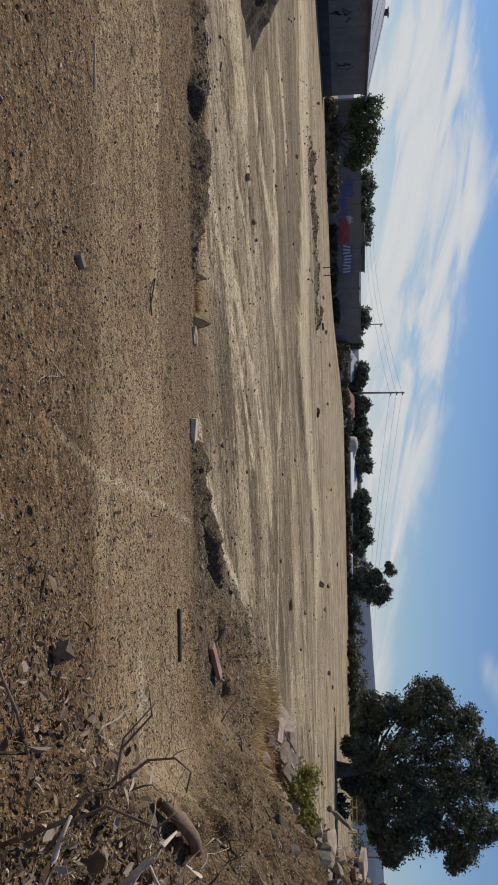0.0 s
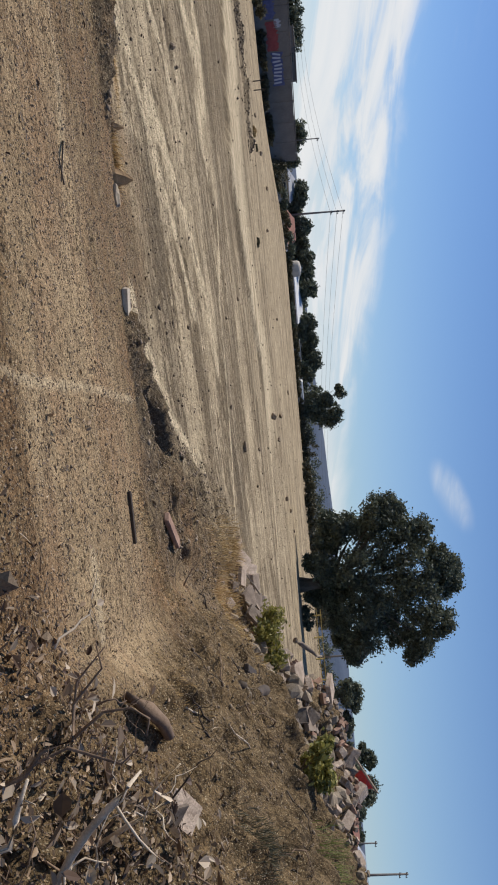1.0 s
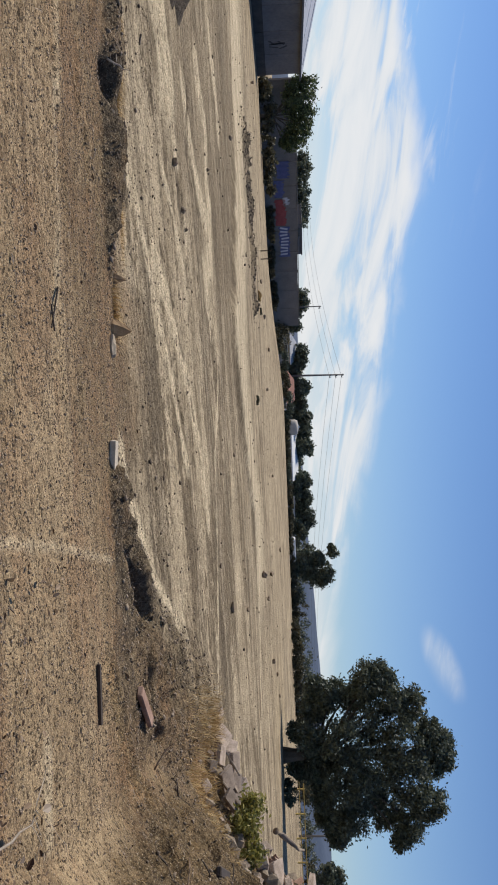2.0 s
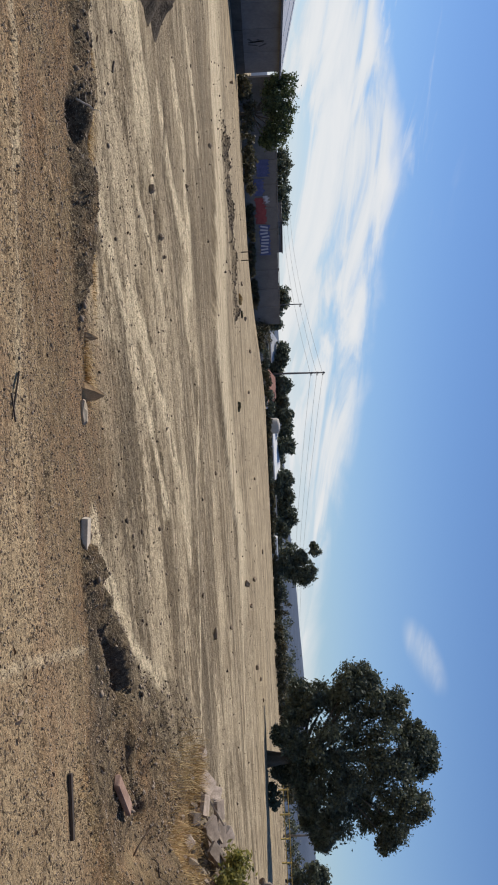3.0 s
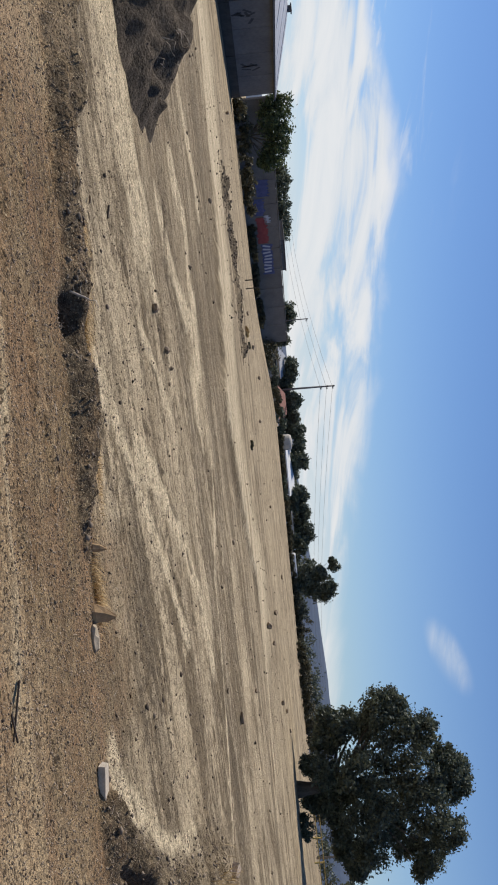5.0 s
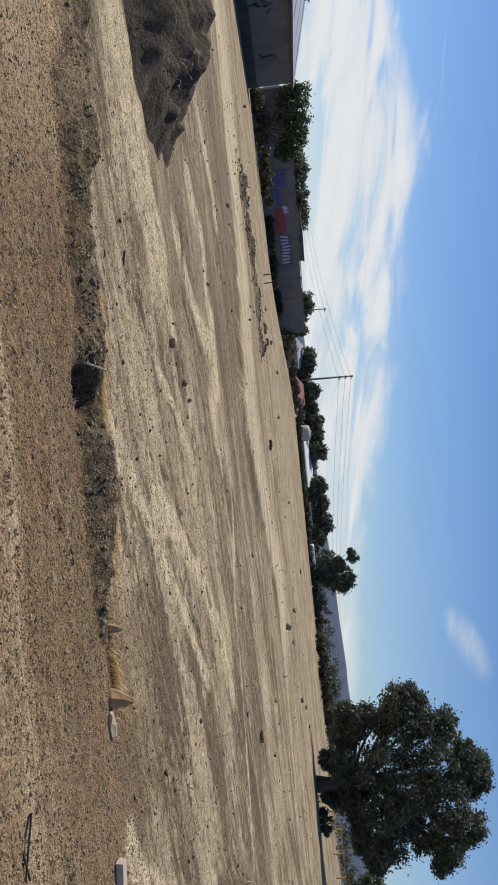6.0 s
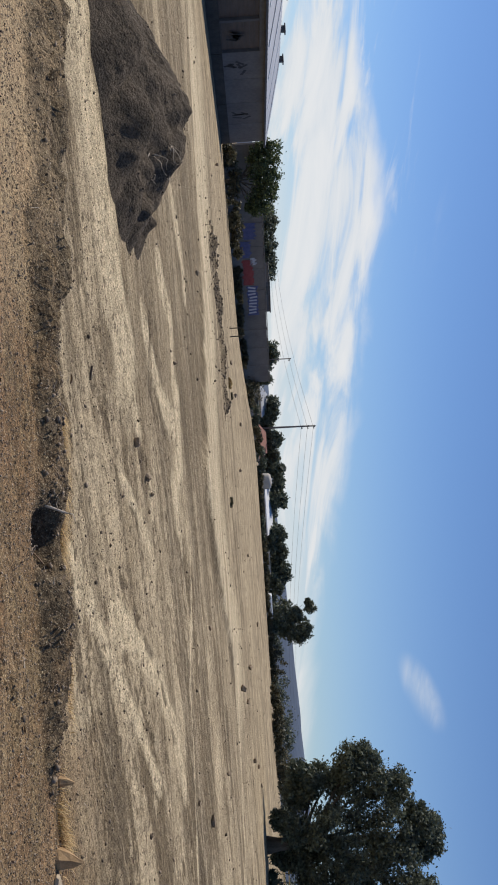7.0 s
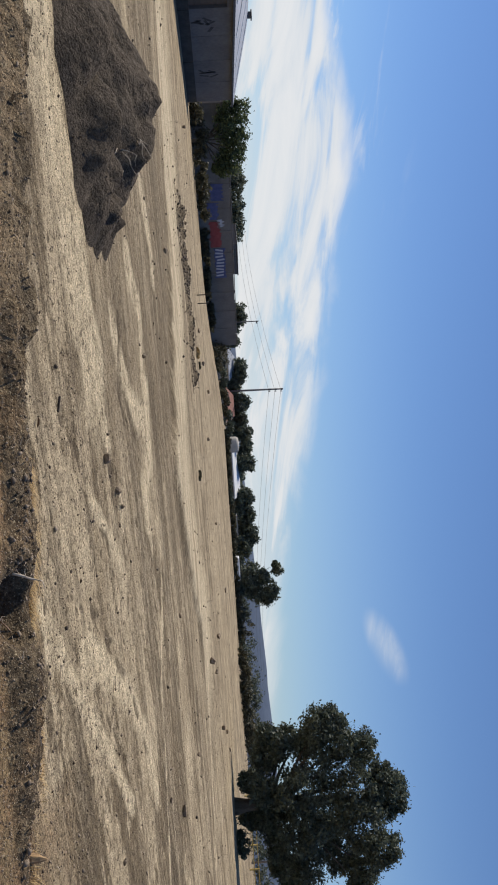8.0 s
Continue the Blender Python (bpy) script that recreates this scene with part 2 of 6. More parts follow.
def crumbly(name, dark, light):
    """Loose soil: grains of two sizes in their own tones over slow changes of colour."""
    m, n = material(name)
    a, b = n.cells(n.pos, 30.0), n.cells(n.pos, 75.0)
    tone = n.node("ShaderNodeSeparateColor")
    n.put(tone.inputs[0], a.outputs["Color"])
    tone2 = n.node("ShaderNodeSeparateColor")
    n.put(tone2.inputs[0], b.outputs["Color"])
    slow = n.noise(n.pos, 1.6, 6, 0.65)
    f = n.math("ADD", n.math("MULTIPLY", slow, 0.8), n.math("ADD", n.math("MULTIPLY", tone.outputs[0], 0.22), n.math("MULTIPLY", tone2.outputs[0], 0.25)))
    n.put(n.bsdf.inputs["Base Color"], n.mix(n.ramp(f, 0.32, 0.95), dark, light))
    n.bsdf.inputs["Roughness"].default_value = 0.95
    n.bsdf.inputs["Specular IOR Level"].default_value = 0.15
    h = n.math("ADD", n.math("MULTIPLY", a.outputs["Distance"], -0.25), n.math("MULTIPLY", n.noise(n.pos, 6, 8, 0.74), 1.8))
    bump(n, h, 0.8, 0.06)
    return m


HEAP = crumbly("heap_soil", (0.042, 0.033, 0.024), (0.165, 0.128, 0.090))
CLOD = plain("clod_soil", (0.07, 0.055, 0.040), (0.21, 0.165, 0.118), 6, 0.95, 0.01, per_piece=0.35)
PEBBLE = leafy("pebble", (0.110, 0.080, 0.054), (0.34, 0.262, 0.184), 0.9, 0.0)
DARK_CLOD = leafy("dark_clod", (0.090, 0.068, 0.048), (0.240, 0.185, 0.128), 0.95, 0.0)
SOIL_LUMP = leafy("soil_lump", (0.150, 0.112, 0.074), (0.400, 0.315, 0.220), 0.95, 0.0)
ROAD_GRIT = leafy("road_grit", (0.170, 0.122, 0.082), (0.480, 0.370, 0.255), 0.95, 0.0)
WASHED_STONE = plain("washed_concrete", (0.46, 0.38, 0.28), (0.68, 0.58, 0.45), 9, 0.9, 0.01)
STONE = plain("grey_stone", (0.17, 0.130, 0.088), (0.40, 0.32, 0.225), 7, 0.9, 0.01, per_piece=0.3)
DARK_STONE = plain("dark_stone", (0.15, 0.105, 0.064), (0.36, 0.262, 0.165), 9, 0.85, 0.01)
TAN_STONE = plain("tan_stone", (0.30, 0.185, 0.085), (0.56, 0.37, 0.190), 12, 0.9, 0.008)
PALE_STONE = plain("pale_stone", (0.34, 0.265, 0.175), (0.58, 0.47, 0.33), 6, 0.9, 0.01)
CONCRETE = plain("broken_concrete", (0.25, 0.185, 0.132), (0.62, 0.490, 0.375), 7, 0.92, 0.03, per_piece=0.65)
BRICK = plain("broken_brick", (0.20, 0.11, 0.075), (0.42, 0.27, 0.19), 8, 0.92, 0.008, per_piece=0.4)
OLD_WOOD = plain("grey_wood", (0.17, 0.12, 0.08), (0.46, 0.37, 0.27), 6, 0.85, 0.006, per_piece=0.3, stretch=(0.15, 1, 1))
DARK_WOOD = plain("dark_wood", (0.030, 0.022, 0.016), (0.10, 0.072, 0.050), 8, 0.85, 0.006, stretch=(0.15, 1, 1))
BARK = plain("gum_bark", (0.045, 0.036, 0.028), (0.16, 0.13, 0.10), 2.5, 0.9, 0.03, stretch=(1, 1, 0.25))
TWIG = plain("dry_twig", (0.12, 0.075, 0.046), (0.30, 0.205, 0.135), 14, 0.85, 0.003)
PALE_TWIG = plain("bleached_branch", (0.42, 0.32, 0.22), (0.74, 0.63, 0.49), 12, 0.8, 0.003)
# gum and far leaves are lightened to stand in for distance haze
GUM_LEAF = leafy("gum_leaf", (0.064, 0.078, 0.058), (0.150, 0.170, 0.115))
FAR_LEAF = leafy("far_leaf", (0.066, 0.080, 0.060), (0.180, 0.200, 0.135))
YARD_LEAF = leafy("yard_leaf", (0.050, 0.070, 0.034), (0.170, 0.205, 0.085))
SHRUB_LEAF = leafy("shrub_leaf", (0.060, 0.060, 0.038), (0.160, 0.142, 0.080))
GREEN_LEAF = leafy("fresh_leaf", (0.085, 0.125, 0.025), (0.30, 0.34, 0.10), 0.5, 0.35)
YELLOW_LEAF = leafy("yellowing_leaf", (0.14, 0.14, 0.03), (0.40, 0.36, 0.11), 0.5, 0.35)
DRY_LEAF = leafy("dry_leaf", (0.075, 0.043, 0.024), (0.46, 0.33, 0.21), 0.55, 0.15, 0.42, 1.0)
PALE_LEAF = leafy("pale_dry_leaf", (0.10, 0.06, 0.035), (0.66, 0.54, 0.40), 0.5, 0.15, 0.35, 1.0)
STRAW = leafy("dry_straw", (0.36, 0.225, 0.085), (0.72, 0.53, 0.26), 0.7, 0.2)
PANEL = plain("concrete_panel", (0.095, 0.093, 0.098), (0.165, 0.160, 0.165), 0.35, 0.9, 0.01, per_piece=0.12)
BOUNDARY = plain("boundary_panel", (0.14, 0.128, 0.12), (0.22, 0.20, 0.185), 0.5, 0.9, 0.01, per_piece=0.12)
BASE_STRIP = plain("grimy_plinth", (0.030, 0.027, 0.025), (0.075, 0.067, 0.062), 0.8, 0.95, 0.01)
SHUTTER = plain("rusty_shutter", (0.055, 0.042, 0.036), (0.115, 0.085, 0.072), 0.5, 0.7, 0.01, stretch=(1, 1, 6))
SHEET = plain("roof_sheet", (0.30, 0.31, 0.33), (0.44, 0.45, 0.47), 0.4, 0.5, 0.01)
DARK_METAL = plain("dark_metal", (0.03, 0.03, 0.035), (0.09, 0.09, 0.10), 2, 0.6, 0.005)
PALE_METAL = plain("pale_sheet_steel", (0.62, 0.63, 0.62), (0.78, 0.78, 0.76), 0.7, 0.5, 0.005)
TILE = plain("red_roof_tile", (0.20, 0.085, 0.060), (0.34, 0.16, 0.115), 1.2, 0.85, 0.02)
PLASTER = plain("cream_plaster", (0.40, 0.36, 0.30), (0.56, 0.52, 0.45), 0.8, 0.9, 0.01)
POLE_WOOD = plain("pole_wood", (0.11, 0.10, 0.095), (0.24, 0.22, 0.20), 3, 0.85, 0.01, stretch=(1, 1, 0.1))
BLUE_PAINT = plain("blue_spray_paint", (0.055, 0.065, 0.17), (0.12, 0.13, 0.26), 1.5, 0.8, 0.004)
RED_PAINT = plain("red_spray_paint", (0.22, 0.035, 0.035), (0.36, 0.08, 0.075), 1.5, 0.8, 0.004)
WHITE_PAINT = plain("white_spray_paint", (0.36, 0.37, 0.42), (0.58, 0.58, 0.62), 2, 0.8, 0.004)
BLACK_PAINT = plain("black_spray_paint", (0.02, 0.02, 0.024), (0.06, 0.06, 0.065), 2, 0.8, 0.004)
RED_CLOTH = plain("red_cloth", (0.52, 0.03, 0.025), (0.68, 0.07, 0.05), 6, 0.75, 0.01)
WHITE_BAG = plain("white_plastic", (0.66, 0.66, 0.66), (0.84, 0.84, 0.84), 9, 0.5, 0.02)
# blue-grey in the forest colour stands in for haze over distance
HAZED_HILL = plain("wooded_hill", (0.052, 0.074, 0.115), (0.085, 0.112, 0.160), 0.012, 1.0, 1.0)
GLASS_DARK = plain("dark_window", (0.015, 0.017, 0.02), (0.04, 0.045, 0.05), 1, 0.2, 0.0)
YELLOW_STEEL = plain("yellow_rail_paint", (0.36, 0.24, 0.06), (0.55, 0.40, 0.12), 2, 0.6, 0.004)


# ---- shapes ----
def lattice(ix, iy, seed):
    h = (ix.astype(np.int64) * 374761393 + iy.astype(np.int64) * 668265263 + seed * 1442695041) & 0x7FFFFFFF
    h = ((h ^ (h >> 13)) * 1274126177) & 0x7FFFFFFF
    return ((h ^ (h >> 16)) & 0xFFFF) / 65535.0


def value_noise(x, y, seed=0):
    fx, fy = np.floor(x), np.floor(y)
    ux, uy = x - fx, y - fy
    ux, uy = ux * ux * (3 - 2 * ux), uy * uy * (3 - 2 * uy)
    a, b = lattice(fx, fy, seed), lattice(fx + 1, fy, seed)
    c, d = lattice(fx, fy + 1, seed), lattice(fx + 1, fy + 1, seed)
    return (a + (b - a) * ux) * (1 - uy) + (c + (d - c) * ux) * uy


def fbm(x, y, octaves=4, seed=0):
    total, gain = 0.0, 0.5
    for k in range(octaves):
        total = total + gain * (value_noise(x, y, seed + k) - 0.5)
        x, y, gain = x * 2.03 + 17.1, y * 2.03 + 5.7, gain * 0.5
    return total


def ease(v, lo, hi):
    v = np.clip((v - lo) / (hi - lo), 0, 1)
    return v * v * (3 - 2 * v)


# the ridge of dark gravel along the field's edge: middle line and half width
RIDGE_X = (-14, -9.5, -8, -7.2, -6, -5.2, -4.3, -3.6, -2.9, -2.45, -2.05, -1.6, -0.6, -0.15, 0.1, 0.9, 1.7, 2.7, 3.7, 4.7)
RIDGE_Y = (11.3, 10.35, 10.0, 9.8, 9.55, 9.42, 9.30, 9.08, 8.95, 8.85, 8.78, 8.80, 8.70, 8.50, 8.60, 9.1, 9.85, 11.3, 13.2, 15.4)
RIDGE_W = (0.55, 0.55, 0.52, 0.50, 0.45, 0.40, 0.36, 0.38, 0.30, 0.24, 0.17, 0.02, 0.02, 0.03, 0.22, 0.62, 0.95, 1.35, 1.5, 1.2)
BANK_Y = (0, 2, 4.2, 6.25, 8, 9, 10.2, 12, 13.5, 16)
BANK_X = (2.2, 1.6, 1.3, 2.4, 2.85, 2.9, 3.3, 4.2, 5.2, 8)
STEP_X = (-22, -15, -10.9, -7.5, -6.2, -4.9, -3.8, -2.3, -0.6, 1.7, 3.2, 5.4)
STEP_Y = (36.0, 34.2, 32.5, 30.0, 29.2, 28.6, 27.4, 28.6, 30.2, 33.4, 36.0, 39.5)
# wheel tracks on the field and dark marks on the road: half width and the places they run through
PALE_TRACKS = ((0.10, (1.62, 6.22, 1.9, 6.2, 2.2, 6.18)), (0.95, (-13.6, 10.9, -10.6, 11.3, -8.4, 12.0, -7.1, 12.7, -5.6, 13.6)), (0.16, (-3.3, 10.1, -2.6, 10.8, -1.9, 11.7, -1.0, 12.85, 0.3, 14.3)),
               (0.30, (-2.6, 11.6, -2.2, 12.5, -1.1, 14.8, 0.24, 16.5, 1.4, 17.3)), (0.14, (-2.2, 21.4, -0.7, 20.6, 0.4, 19.4, 1.6, 19.2, 2.9, 18.8, 5, 17.9)),
               (0.45, (3.0, 46, 5.1, 43.9, 9.1, 40.8, 13.7, 37.7)), (0.55, (-5.4, 20.6, -4.4, 20.4, -3.4, 18.9)), (0.35, (-6.4, 15.6, -5.2, 17.6, -4.8, 19.5)),
               (0.035, (-0.1, 4.5, 0.16, 5.2, 0.44, 6.8, 0.79, 8.4)), (0.04, (-7.0, 7.5, -4.0, 7.24, -2.64, 7.10, -1.5, 6.92, -1.15, 6.84)),
               (0.30, (-7.5, 13.0, -6.4, 13.45, -5.7, 13.4, -4.6, 14.4)), (0.45, (-7.8, 18.5, -7.0, 20.2, -5.5, 19.9, -4.2, 20.6)), (0.16, (-3.8, 15.2, -3.4, 15.3)),
               (0.30, (-3.7, 18.5, -3.0, 18.9, -2.5, 19.4)), (0.5, (-10.2, 22.6, -9.5, 24.3, -8.6, 24.8)), (0.13, (-4.1, 12.7, -3.2, 14.4, -2.5, 15.2)),
               (0.12, (-3.45, 9.85, -3.2, 10.0, -2.9, 10.15)), (0.20, (-0.15, 9.0, 0.3, 9.25, 0.9, 9.95, 1.5, 10.8, 2.1, 11.9, 2.5, 13.0)))
DARK_TRACKS = ((0.07, (-5.5, 11.1, -5.0, 11.3, -4.7, 11.95, -4.1, 12.45, -3.6, 12.9)), (0.14, (-6.6, 16.6, -5.4, 16.1, -4.6, 17.2, -3.8, 18.1)),
               (0.10, (-2.9, 12.3, -1.9, 13.8, -0.9, 15.2, 0.3, 16.2)), (0.22, (-4.6, 14.2, -4.0, 14.8, -3.4, 15.1, -1.5, 15.9)), (0.06, (-2.0, 12.2, -1.1, 13.3, 0.0, 14.5)),
               (0.06, (-0.19, 4.25, -0.1, 4.6, 0.0, 4.9, 0.1, 5.12)), (0.035, (-0.86, 5.25, -0.67, 5.18, -0.5, 5.32)), (0.035, (-0.6, 5.12, -0.34, 5.19)),
               (0.035, (-0.6, 5.46, -0.36, 5.52)), (0.035, (-0.2, 5.48, 0.17, 5.46)), (0.05, (0.35, 4.93, 0.46, 5.02)), (0.05, (0.54, 4.91, 0.69, 4.98)), (0.035, (-0.83, 7.46, -0.37, 7.52)),
               # first one paints the thin dark sticks and their shadow into the ground
               (0.035, (-1.4, 6.86, -1.12, 6.80)), (0.06, (-5.3, 13.8, -4.7, 14.3, -4.0, 14.4, -3.1, 15.5)), (0.16, (-7.1, 15.3, -6.1, 16.0, -5.3, 16.6, -4.4, 18.2)))
CLEFT = (0.9, 9.05, 1.25, 9.4, 1.55, 9.95, 2.2, 9.75, 2.75, 9.95, 3.2, 10.6)
ROW = (-14.4, 42.6, -14.0, 43.5, -11.8, 46.8, -9.6, 48.0, -7.4, 48.6)


def near_line(x, y, line):
    """Distance to a line through the given places."""
    best = np.full(np.shape(x), 1e3)
    for k in range(0, len(line) - 2, 2):
        ax, ay, bx, by = line[k : k + 4]
        t = np.clip(((x - ax) * (bx - ax) + (y - ay) * (by - ay)) / ((bx - ax) ** 2 + (by - ay) ** 2), 0, 1)
        best = np.minimum(best, np.hypot(x - ax - t * (bx - ax), y - ay - t * (by - ay)))
    return best


def tracks(x, y, lines):
    near = np.zeros(np.shape(x))
    ragged = 1 + 1.1 * fbm(x * 2.0, y * 2.0, 3, 95)
    for wide, line in lines:
        near = np.maximum(near, ease(near_line(x, y, line), wide * 1.25 * ragged, wide * 0.5 * ragged))
    return near


def ridge_at(x, y):
    """How far into the gravel ridge a place lies, 1 on its middle line and 0 outside."""
    slope = np.interp(x + 0.2, RIDGE_X, RIDGE_Y) - np.interp(x - 0.2, RIDGE_X, RIDGE_Y)
    off = np.abs(y - np.interp(x, RIDGE_X, RIDGE_Y)) / np.sqrt(1 + (slope / 0.4) ** 2)
    wide = np.interp(x, RIDGE_X, RIDGE_W) * (1 + 0.9 * fbm(x * 1.3, y * 1.3, 3, 40))
    return np.clip(1 - off / wide, 0, 1) * ease(x, 5.6, 4.6) * ease(np.interp(x, RIDGE_X, RIDGE_W), 0.05, 0.16)


def bank_at(x, y):
    """Height of the earth bank with the rubble, without its roughness."""
    rise = 0.5 * (x - np.interp(y, BANK_Y, BANK_X))
    rise = np.where(rise > 0, 2.1 * np.tanh(np.maximum(rise, 0) / 2.1 * 1.06), 0)
    rise = rise * ease(y, 0.2, 3.0) * ease(y, 17.5, 13.0) * ease(x, 16, 11)
    tip = np.exp(-(((x - 7.6) / 1.6) ** 2) - ((y - 14.4) / 1.15) ** 2)
    return rise + 1.2 * tip


def height(x, y):
    """The ground's height."""
    x, y = np.asarray(x, float), np.asarray(y, float)
    near = ease(y, 40, 14) * ease(np.abs(x), 40, 14)
    ridge = ridge_at(x, y)
    z = 0.020 * fbm(x * 0.8, y * 1.6, 4, 3) * near + 0.016 * fbm(x * 9, y * 9, 3, 9) * near
    z = z + ease(ridge, 0, 0.7) * (0.06 + 0.06 * ease(x, -1.8, -3.0) + (0.22 - 0.08 * ease(x, -4.8, -5.6)) * fbm(x * 1.9 + y, y * 2.6, 5, 21) + 0.22 * (0.2 - np.abs(fbm(x * 3.1, y * 5.2, 4, 23))) + (0.02 + 0.07 * ease(x, -5.2, -4.4)) * fbm(x * 10, y * 10, 3, 27))
    bank = bank_at(x, y)
    z = z + bank + ease(bank, 0.03, 0.5) * (0.42 * fbm(x * 1.5, y * 1.5, 5, 33) + 0.26 * fbm(x * 5, y * 5, 5, 34) + 0.20 * (0.12 - np.abs(fbm(x * 3.4, y * 2.2, 4, 35))) - 0.30 * np.maximum(0, fbm(x * 1.1 + 3, y * 1.9, 3, 36) - 0.10))
    # hollow under the washed-out roots
    z = z - 0.34 * np.exp(-((((x + 3.62) / 0.26) ** 2 + ((y - 9.0) / 0.22) ** 2) ** 2))
    z = z - 0.42 * np.exp(-(((x - 5.45) / 0.32) ** 2) - ((y - 10.5) / 0.40) ** 2) - 0.30 * np.exp(-(((x - 4.3) / 0.2) ** 2) - ((y - 7.9) / 0.3) ** 2)
    z = z - 0.22 * np.exp(-((((x - 0.55) / 0.26) ** 2 + ((y - 8.92) / 0.2) ** 2) ** 2)) - 0.36 * np.exp(-((((x - 1.5 - 0.5 * (y - 9.75)) / 0.24) ** 2 + ((y - 9.75) / 0.42) ** 2) ** 2))
    # clods turned up in long lumps beside the ridge, and low lumps on the road
    off = y - np.interp(x, RIDGE_X, RIDGE_Y)
    turned = ease(off, -0.85, -0.25) * ease(off, 0.75, 0.25) * ease(x, -4.3, -5.3) * ease(x, -13, -11)
    z = z + turned * (0.115 * np.clip((fbm(x * 1.5 + 1.4 * y, y * 5.0, 4, 29) + 0.02) * 5, 0, 1) - 0.05)
    lump = np.clip((fbm(x * 1.5 + 0.6 * y, y * 4.6, 3, 30) - 0.09) * 9, 0, 1)
    z = z + 0.035 * lump * ease(off, 0.0, -0.5) * ease(y, 3.0, 4.5) * (0.35 + 0.65 * ease(x, -1.5, -3.5)) * ease(np.abs(x), 12, 10) * ease(bank, 0.05, 0.0)
    z = z + ease(bank, 0.02, 0.3) * 0.14 * np.clip((fbm(x * 1.9 + 0.5 * y, y * 2.6, 4, 37) - 0.04) * 7, 0, 1)
    # a cleft in the foot of the bank
    z = z - 0.20 * ease(near_line(x, y, CLEFT) + 0.10 * fbm(x * 4, y * 4, 3, 38), 0.15, 0.05)
    # wheel ruts along the road
    for yy, wide, deep in ((5.7, 0.28, 0.016), (6.85, 0.10, 0.012), (7.06, 0.05, -0.018), (7.25, 0.10, 0.010)):
        z = z - deep * np.exp(-(((y - yy - 0.12 * np.sin(x * 0.35)) / wide) ** 2)) * ease(np.abs(x), 12, 8) * ease(bank, 0.2, 0.0)
    # tread marks pressed beside the ridge
    along = (x - 1.6) * 0.85 + (y - 7.95) * 0.53
    aside = -(x - 1.6) * 0.53 + (y - 7.95) * 0.85
    reach = ease(along, -0.1, 0.1) * ease(along, 2.3, 1.9)
    tread = np.exp(-((aside / 0.14) ** 4)) * reach
    z = z + tread * (0.055 * np.clip(np.sin(along * 31 + aside * 6) * 3, -1, 1) - 0.02) + 0.04 * reach * np.exp(-(((np.abs(aside) - 0.22) / 0.05) ** 2))
    # a low scarp across the field, tracks, and a row of scraped-up earth
    beyond = y - np.interp(x, STEP_X, STEP_Y)
    z = z + 0.17 * ease(beyond, -0.55, 0.45) * ease(beyond, 9, 3) * ease(x, -14, -8) * ease(x, 6, 3)
    mid = ease(y, 9.8, 12) * ease(y, 90, 50)
    z = z + mid * 0.05 * fbm(x * 0.22, y * 0.8, 5, 55) + mid * 0.05 * fbm(x * 1.4 - y * 0.6, y * 2.4, 4, 58)
    z = z - 0.018 * tracks(x, y, DARK_TRACKS) + 0.008 * tracks(x, y, PALE_TRACKS)
    row = ease(near_line(x, y, ROW), 1.3, 0.2)
    z = z + row * (0.20 + 0.7 * fbm(x * 1.6, y * 1.1, 4, 61))
    z = z + 1.35 * ease(x, -24, -2) * ease(y, 48, 140)
    return z


def at_ground(x, y):
    return float(height(np.array([x]), np.array([y]))[0])


def mesh_of(name, verts, faces, mat, smooth=False):
    me = bpy.data.meshes.new(name)
    me.from_pydata([tuple(v) for v in verts] if not isinstance(verts, list) else verts, [], faces)
    me.materials.append(mat)
    if smooth:
        me.shade_smooth()
    return me


def part(name, me, parent=None, m=None, label=""):
    """Links a mesh as one object, under a thing where one is given."""
    ob = new(name, me)
    if parent is not None:
        ob.parent = parent
    if m is not None:
        ob.matrix_basis = m
    return tagged(ob, label=label)


def thing(name, label, category, m=None, group="", kind="", data=None):
    ob = new(name, data)
    if m is not None:
        ob.matrix_basis = m
    return tagged(ob, label, category, group, kind)


def box_mesh(name, x0, x1, y0, y1, z0, z1, mat, edge=0.0):
    bm = bmesh.new()
    bmesh.ops.create_cube(bm, size=1, matrix=Matrix.Translation(((x0 + x1) / 2, (y0 + y1) / 2, (z0 + z1) / 2)) @ Matrix.Diagonal((x1 - x0, y1 - y0, z1 - z0, 1)))
    if edge:
        bmesh.ops.bevel(bm, geom=bm.edges[:], offset=edge, segments=1, affect="EDGES")
    me = bpy.data.meshes.new(name)
    bm.to_mesh(me)
    bm.free()
    me.materials.append(mat)
    return me


def rock_mesh(name, size, mat, seed, rough=0.28, cut=1, boxy=0.0):
    """A broken stone: a lump with flat facets; boxy 1 is a chipped block."""
    rng = random.Random(seed)
    bm = bmesh.new()
    if boxy:
        bmesh.ops.create_cube(bm, size=1.6)
        bmesh.ops.bevel(bm, geom=bm.edges[:], offset=0.10, segments=1, affect="EDGES")
    else:
        bmesh.ops.create_icosphere(bm, subdivisions=cut, radius=1)
    for v in bm.verts:
        k = rough * (0.45 if boxy else 1)
        v.co += Vector([rng.uniform(-k, k) for _ in range(3)])
    for v in bm.verts:
        v.co = Vector((v.co.x * size[0], v.co.y * size[1], v.co.z * size[2])) / 2
    me = bpy.data.meshes.new(name)
    bm.to_mesh(me)
    bm.free()
    me.materials.append(mat)
    return me


